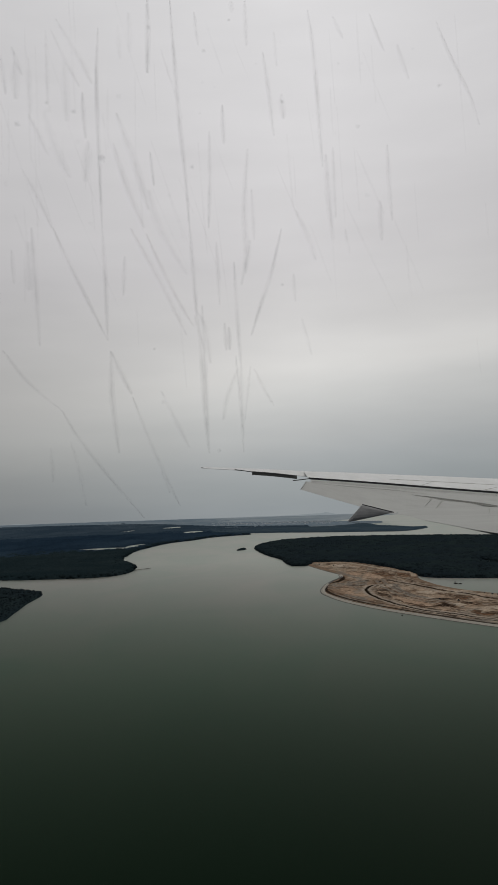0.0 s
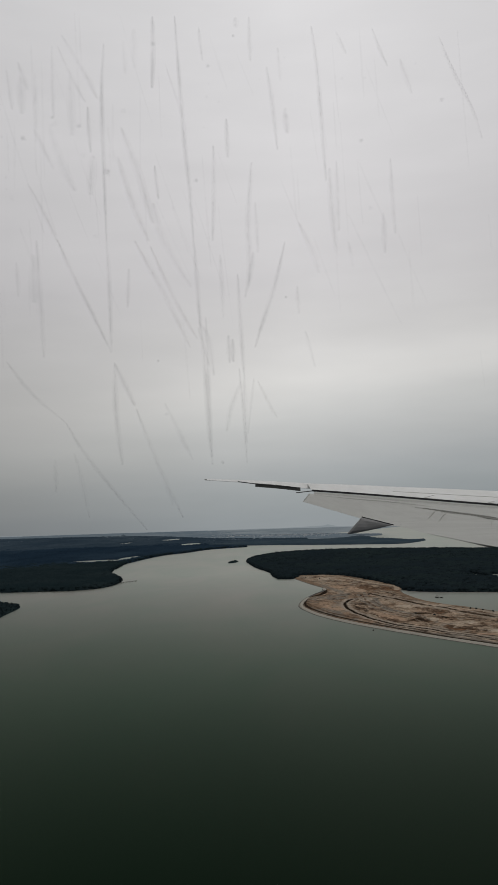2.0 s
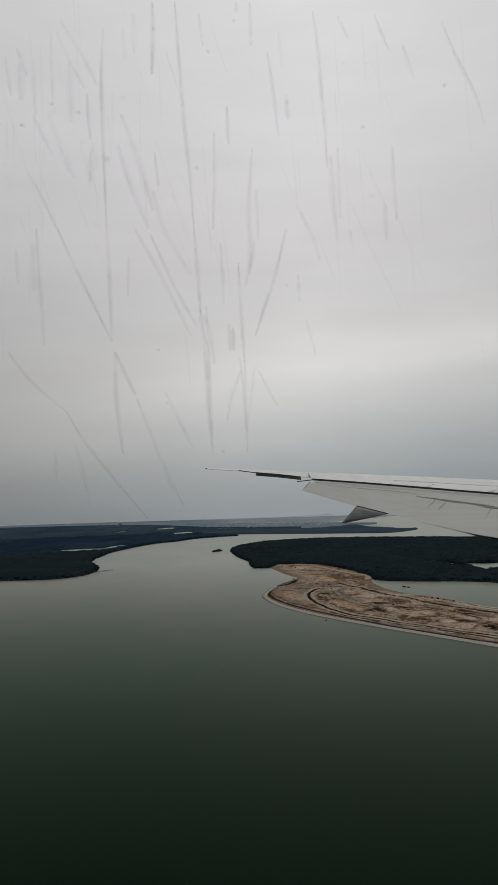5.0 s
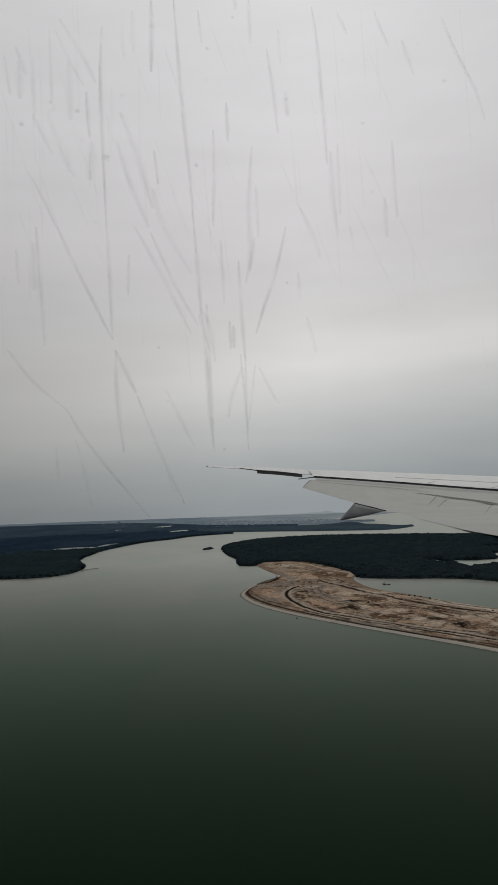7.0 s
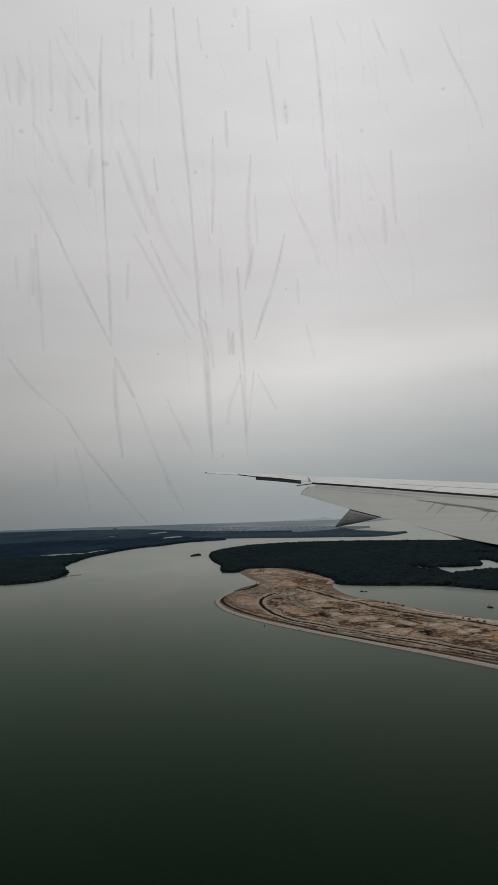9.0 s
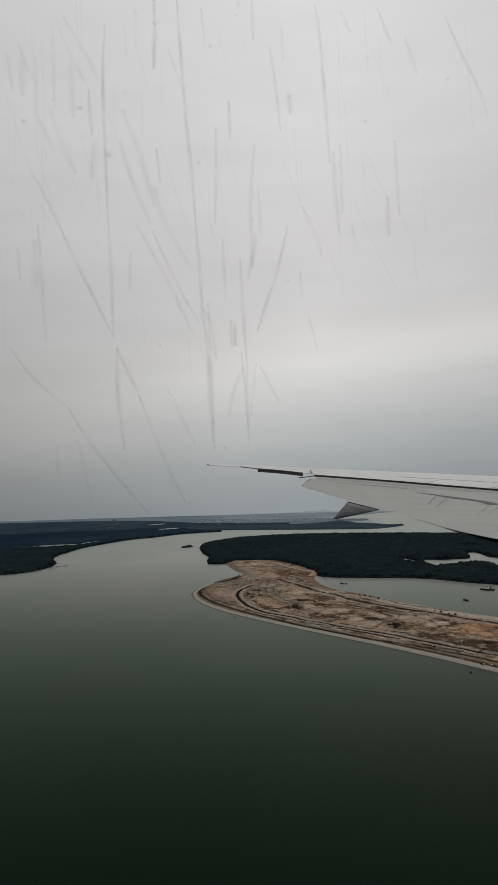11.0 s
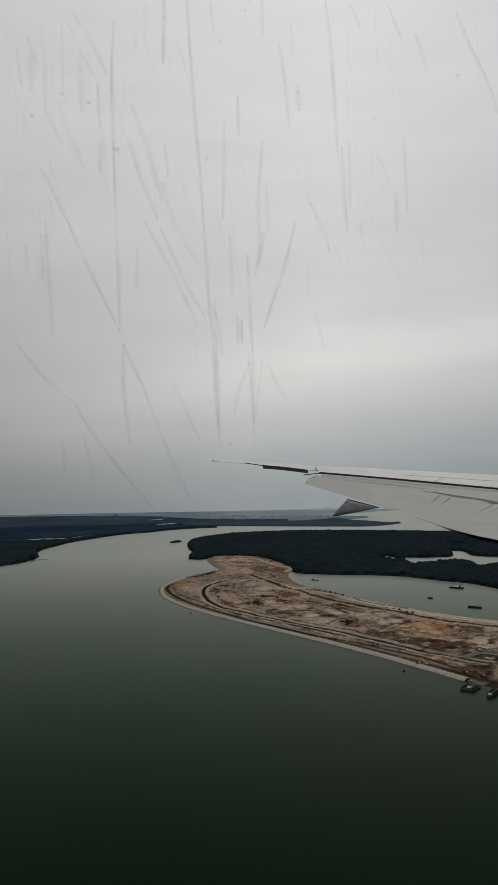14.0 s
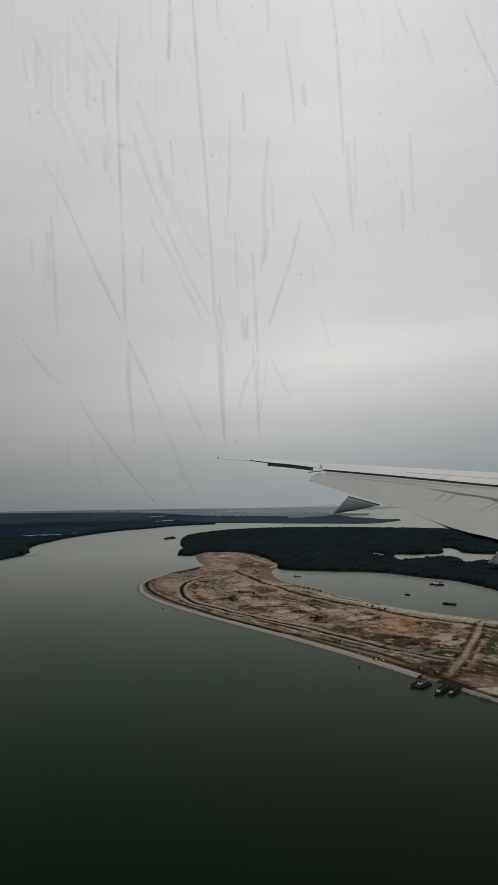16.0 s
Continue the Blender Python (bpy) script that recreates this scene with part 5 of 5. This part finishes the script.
vessel("small_boat", "small dark pontoon near the inner shore", 87.9, 317.0, -45, 1.0, 0.6, 0.3, None, 0, True)


def buoy(x, y):
    ob = tagged(new("mooring_buoy"), "small dark mooring buoy floating off the spit", "buoy", "buoys off the spit")
    ob.location = (x, y, 0)
    bm = bmesh.new()
    bmesh.ops.create_cone(bm, cap_ends=True, segments=12, radius1=0.28, radius2=0.2, depth=0.36, matrix=Matrix.Translation((0, 0, 0.06)))
    part("float", bevelled(bm, 0.04), M_HULL, ob)
    bm = bmesh.new()
    bmesh.ops.create_cone(bm, cap_ends=True, segments=8, radius1=0.07, radius2=0.04, depth=0.2, matrix=Matrix.Translation((0, 0, 0.32)))
    part("post", bm, M_HULL, ob)
    return ob


for x, y in ((45.3, 235.1), (93.2, 160.4)):
    buoy(x, y)


def peak():
    """A lone steep knoll on the far lowland."""
    x, y = np.meshgrid(np.arange(-345, -258, 1.5), np.arange(1720, 1860, 4.0))
    r = np.hypot((x + 302) / 17, (y - 1789) / 40)
    z = 1.5 + 5 * np.exp(-(r * 2.6) ** 2) + 1.6 * np.exp(-(r * 1.2) ** 2) + 0.6 * (hash_grid(x.shape, 9) - 0.5) - 3.5 * r
    return field("knoll", x, y, z, z > 0, M_KNOLL)


tagged(peak(), "lone steep wooded knoll on the far lowland", "hill", kind="stuff")


def town():
    """Pale built-up ground on the far shore, with scattered blocks."""
    rs = np.random.RandomState(77)
    ob = tagged(new("far_town"), "pale scatter of low buildings on the far shore", "town", kind="stuff")
    bm = bmesh.new()
    for _ in range(330):
        t = rs.rand()
        x, y = -80 + 260 * t + rs.randn() * 10, 1560 - 120 * t + rs.randn() * 70
        box(bm, x, y, 0, 2 + 5 * rs.rand(), 4, 1.2 + 1.2 * rs.rand())
    part("blocks", bm, M_TOWN, ob)
    return ob


town()


def flats():
    x, y = polar(-8, 10, 160, 1180, 1900, 90)
    o = spline([(-90, 1300), (40, 1230), (160, 1240), (230, 1330), (200, 1600), (20, 1800), (-110, 1700)], True, 6)
    d = signed_distance(x, y, o)
    z = np.clip(d * 0.2, -0.4, 0.9) + 0.5 * (hash_grid(x.shape, 5) - 0.5)
    return field("tidal_flats", x, y, z, d > -1, M_FIELD)


tagged(flats(), "pale grey tidal flats and built-up shore", "shore", kind="structure")

# ---------------------------------------------------------------- scratched window
window = tagged(new("window_scratches"), "fine grey scratches and specks on a scuffed cabin window", "scratches")


def scratch_material(name, alpha):
    m = bpy.data.materials.new(name)
    m.use_nodes = True
    nt = m.node_tree
    nt.nodes.clear()
    out, mix, tr, df = (nt.nodes.new(k) for k in ("ShaderNodeOutputMaterial", "ShaderNodeMixShader", "ShaderNodeBsdfTransparent", "ShaderNodeBsdfDiffuse"))
    tc, nz, mr = (nt.nodes.new(k) for k in ("ShaderNodeTexCoord", "ShaderNodeTexNoise", "ShaderNodeMapRange"))
    df.inputs["Color"].default_value = (0.30, 0.30, 0.31, 1)
    nz.inputs["Scale"].default_value, nz.inputs["Detail"].default_value = 0.004, 5
    mr.inputs["From Min"].default_value, mr.inputs["From Max"].default_value = 0.3, 0.7
    mr.inputs["To Min"].default_value, mr.inputs["To Max"].default_value = alpha * 0.4, alpha * 1.7
    nt.links.new(tc.outputs["Object"], nz.inputs["Vector"])
    nt.links.new(nz.outputs["Fac"], mr.inputs["Value"])
    nt.links.new(mr.outputs["Result"], mix.inputs["Fac"])
    nt.links.new(tr.outputs[0], mix.inputs[1])
    nt.links.new(df.outputs[0], mix.inputs[2])
    nt.links.new(mix.outputs[0], out.inputs[0])
    return m


M_SCRATCH = scratch_material("scratch", 0.15)
M_FAINT = {k: scratch_material("faint_scratch", 0.058 * k) for k in (1, 0.9, 0.8, 0.7, 0.6, 0.5, 0.4)}
PANE = 4450.0


def on_pane(az, el):
    a, e = radians(az), radians(el)
    return np.array((39 + PANE * math.sin(a), 11 + PANE * math.cos(a), 35 + PANE * math.tan(e)))


def scratch(path, width, mat, n=14, lift=0.0):
    c = spline([(a, e, 0) for a, e in path], False, max(3, n // max(1, len(path) - 1)))
    bm, left, right = bmesh.new(), [], []
    for i, (a, e, _) in enumerate(c):
        w = width * (0.35 + 0.65 * math.sin(math.pi * (i + 0.5) / len(c)))
        p, k = on_pane(a, e) + np.array((0, lift, 0)), np.array((math.cos(radians(a)), -math.sin(radians(a)), 0)) * w / 2
        left.append(bm.verts.new(tuple(p - k)))
        right.append(bm.verts.new(tuple(p + k)))
    for i in range(len(c) - 1):
        bm.faces.new((left[i], right[i], right[i + 1], left[i + 1]))
    ob = part("scratch", bm, mat, window)
    ob.visible_shadow = False
    return ob


# width, strength, course of each scratch in degrees along and above the horizon
UPPER_LEFT = [
    (17, 1, [(-11.52, 34.71), (-11.7, 32.15), (-11.69, 29.67), (-11.59, 27.08), (-11.4, 21.62)]),
    (17, 1, [(-5.59, 36.63), (-5.32, 33.12), (-4.98, 28.8), (-4.61, 25.36), (-4.38, 21.75)]),
    (17, 1, [(-12.84, 30.67), (-12.77, 29.23), (-12.61, 27.7)]),
    (20.4, 1, [(-7.46, 36.57), (-7.47, 34.43), (-7.58, 32.19)]),
    (13.6, 1, [(-7.46, 27.06), (-7.2, 24.74)]),
    (17, 0.8, [(-2.57, 28.5), (-2.62, 25.35), (-2.82, 21.74)]),
    (17, 1, [(-1.43, 30.27), (-1.39, 27.65)]),
    (13.6, 0.9, [(-3.58, 36), (-3.32, 34)]),
    (23.8, 0.5, [(-14.89, 34.92), (-13.04, 32.75), (-12.07, 31.25)]),
    (17, 0.5, [(-15.25, 34.23), (-14.03, 32.32), (-13.06, 31)]),
    (20.4, 0.5, [(-18.3, 32.89), (-17.53, 31.28)]),
    (17, 0.6, [(-19.15, 32.28), (-18.73, 29.93)]),
    (20.4, 0.5, [(-17.02, 28.87), (-15.53, 26.36)]),
    (17, 0.5, [(-17.46, 25.14), (-16.28, 23.32), (-15.26, 21.34)]),
    (23.8, 0.5, [(-10.41, 27.52), (-9.34, 24.48), (-8.03, 21.72)]),
    (17, 0.5, [(-15.69, 34.18), (-15.55, 29.73)]),
    (17, 0.4, [(-17.01, 32.37), (-16.85, 28.89)]),
    (20.4, 0.4, [(-9.91, 34.98), (-9.77, 32.96)]),
]
UPPER_RIGHT = [
    (17, 0.8, [(5.96, 35.84), (6.3, 33.47), (6.54, 29.17), (6.69, 25.74)]),
    (17, 0.7, [(2.08, 33.54), (2.45, 31.24), (2.78, 28.09)]),
    (23.8, 0.7, [(3.5, 30.83), (3.62, 29.17)]),
    (17, 0.5, [(7.58, 27.02), (7.57, 22.1)]),
    (17, 0.6, [(11.96, 26.78), (11.98, 24.09), (12.06, 21.5)]),
    (13.6, 0.5, [(11.02, 35.19), (11.54, 33.97), (12.1, 32.82)]),
    (20.4, 0.4, [(13.15, 33.09), (13.94, 30.84)]),
    (13.6, 0.6, [(16.32, 34.03), (17.25, 31.86), (18.56, 29.21), (19.13, 27.17)]),
    (17, 0.5, [(8.03, 35.34), (8.78, 33.93)]),
    (17, 0.4, [(3.08, 34.69), (3.21, 32.62)]),
    (17, 0.7, [(0.71, 36.61), (0.73, 33.94)]),
    (20.4, 0.6, [(-0.43, 36.63), (-0.41, 35.98)]),
    (17, 0.4, [(0.78, 24.48), (0.88, 20.83)]),
]
LOWER_LEFT = [
    (17, 1, [(-15.21, 21.42), (-14.06, 19.06), (-12.57, 16.21), (-11.07, 13.26)]),
    (20.4, 0.9, [(-10.86, 12.49), (-10.01, 10.67), (-9.28, 9.13)]),
    (17, 0.8, [(-9.19, 8.91), (-7.5, 4.47), (-5.64, 0.3)]),
    (17, 0.8, [(-11.4, 21.62), (-11.22, 18.35), (-11.07, 13.26)]),
    (20.4, 0.7, [(-10.82, 12.4), (-10.78, 8.92), (-10.31, 4.52)]),
    (17, 1, [(-4.38, 21.75), (-4.15, 18.42), (-3.96, 15)]),
    (20.4, 0.8, [(-3.87, 15), (-3.61, 11.05), (-3.5, 7.95), (-3.23, 4.37)]),
    (20.4, 0.6, [(-9.16, 21.69), (-6.98, 18), (-4.81, 13.7)]),
    (17, 0.7, [(-7.9, 21.31), (-5.99, 17.37), (-4.25, 14.35)]),
    (17, 1, [(-1.39, 14.3), (-1.39, 12.5)]),
    (20.4, 0.5, [(-6.92, 9.33), (-5.77, 6.88), (-4.79, 4.85)]),
    (20.4, 0.7, [(-16.84, 21.32), (-16.56, 17.71), (-16.24, 12.72)]),
]
LOWER_LEFT_RIM = [
    (17, 0.8, [(-14.58, 7.82), (-13.32, 5.65), (-10.99, 2.55), (-8.43, -0.59)]),
    (20.4, 0.6, [(-18.94, 12.29), (-17.09, 9.94), (-14.58, 7.82)]),
    (17, 0.5, [(-13.96, 5.48), (-13.34, 3.03), (-12.86, 0.5)]),
    (17, 0.5, [(-7.04, 3.12), (-6.42, 1.34)]),
    (17, 0.4, [(-15.44, 5.01), (-15.29, 2.42)]),
    (17, 0.5, [(-18.32, 19.62), (-18.15, 17.2)]),
    (20.4, 0.6, [(-4.08, 15.65), (-3.34, 14.34), (-2.96, 11.48)]),
    (17, 0.5, [(-9.65, 19.63), (-9.78, 16.7)]),
]
LOWER_RIGHT = [
    (17, 1, [(3.12, 21.56), (2.17, 18.27), (1.17, 15.74), (0.41, 13.59)]),
    (17, 0.9, [(-0.83, 19.21), (-0.69, 14.93), (-0.52, 11.42)]),
    (20.4, 0.6, [(0.51, 20.84), (0.06, 18.34)]),
    (17, 0.7, [(-0.52, 11.42), (-0.55, 8.76), (-0.5, 6.08)]),
    (20.4, 0.5, [(-0.8, 10.99), (-1.68, 8.79), (-2.04, 7.02)]),
    (17, 0.6, [(0.56, 10.95), (1.4, 9.15), (2.04, 8.01)]),
    (17, 0.4, [(3.99, 18.18), (4.05, 16.05)]),
    (17, 0.4, [(8.3, 21.23), (8.57, 19.36)]),
    (17, 0.4, [(4.54, 14.73), (5.2, 11.87)]),
]
CENTRE_FINE = [
    (13, 0.7, [(-0.91, 12.02), (-0.6, 7.64), (-0.49, 4.44)]),
    (13, 0.6, [(0.25, 11.2), (-0.02, 9.22), (-0.34, 6.83)]),
    (17, 0.6, [(-3.52, 15.99), (-3.38, 10.5), (-3.29, 4.92)]),
    (14, 0.7, [(-4.15, 15.23), (-3.78, 13.86), (-3.33, 12.28)]),
    (17, 0.8, [(-1.72, 14.6), (-1.66, 12.44)]),
    (22, 0.6, [(0.57, 27.3), (0.12, 23.06), (0.17, 19.72), (-0.28, 17.46)]),
    (24, 0.5, [(6.99, 26.6), (7.05, 23.77), (7.29, 20.48)]),
    (20, 0.5, [(11.18, 23.05), (11.18, 20.15)]),
    (24, 0.4, [(4.33, 22.87), (5.38, 20.6), (5.8, 19.08)]),
    (17, 0.5, [(-2.23, 20.72), (-2.09, 15.97)]),
]
SMUDGES = [
    (34, 0.4, [(-15.85, 29.07), (-14.78, 26.54), (-13.86, 24.98)]),
    (30, 0.5, [(-10.14, 29.51), (-8.74, 26.36), (-7.67, 23.02)]),
    (30, 0.4, [(-7.64, 24.44), (-6.88, 21.88), (-4.69, 18.33)]),
    (36, 0.4, [(-17.02, 20.26), (-16.98, 16.79)]),
    (34, 0.4, [(-12.42, 27.52), (-12.67, 24.78)]),
    (30, 0.4, [(-14.26, 32.49), (-14.08, 28.71)]),
    (24, 0.5, [(-9.03, 35.77), (-9.01, 33.37)]),
    (30, 0.5, [(-18.08, 32.07), (-17.99, 29.73)]),
]
for width, strength, path in UPPER_LEFT + UPPER_RIGHT + LOWER_LEFT + LOWER_LEFT_RIM + LOWER_RIGHT + CENTRE_FINE + SMUDGES:
    for k, spread in enumerate((0.5, 1.1, 2.0)):
        scratch(path, width * spread, M_FAINT[strength], lift=4 * k)
rs = np.random.RandomState(31)
for k in range(70):
    a, e = -20 + 40 * rs.rand() ** 1.5, 12 + 25 * rs.rand() ** 0.6
    h, lean = 2.5 + 7.0 * rs.rand() ** 1.6, 0.035 * rs.randn() - (0.40 if rs.rand() < 0.3 else 0.04)
    scratch([(a, e), (a - lean * h * 0.5, e - h * 0.5), (a - lean * h, e - h)], 9 + 10 * rs.rand(), M_FAINT[0.4], 8, 8.0)


def speck(az, el, size, seed, mat=M_SCRATCH):
    r = np.random.RandomState(seed)
    p, k = on_pane(az, el), np.array((math.cos(radians(az)), -math.sin(radians(az)), 0))
    bm = bmesh.new()
    bm.faces.new([bm.verts.new(tuple(p + (k * math.cos(t) + np.array((0, 0, 1)) * math.sin(t)) * size * (0.7 + 0.5 * r.rand()))) for t in np.linspace(0, 6.283, 12, endpoint=False)])
    ob = part("speck", bm, mat, window)
    ob.visible_shadow = False


SPECKS = [(-17.88, 28.13, 17), (-13.52, 29.36, 15), (-11.33, 26.45, 24), (-4.04, 26.06, 14), (9.7, 28.22, 15), (16.26, 30.11, 13), (-7.4, 12.63, 9), (-2.86, 33.65, 14), (-7.41, 34.93, 16), (-6.81, 8.45, 11), (3.57, 30.28, 14), (-2.42, 4.57, 11), (-15.63, 29.72, 12), (-0.67, 35.49, 12), (3.05, 17.38, 9)]
for k, (a, e, size) in enumerate(SPECKS):
    speck(a, e, size * 0.7, 300 + k)
    speck(a, e, size * 1.3, 320 + k, M_FAINT[0.8])
rs = np.random.RandomState(57)
for k in range(34):
    speck(-19.5 + 34 * rs.rand() ** 1.8, 20 + 15 * rs.rand() ** 0.8, 6 + 14 * rs.rand() ** 2, 340 + k, M_FAINT[0.5])
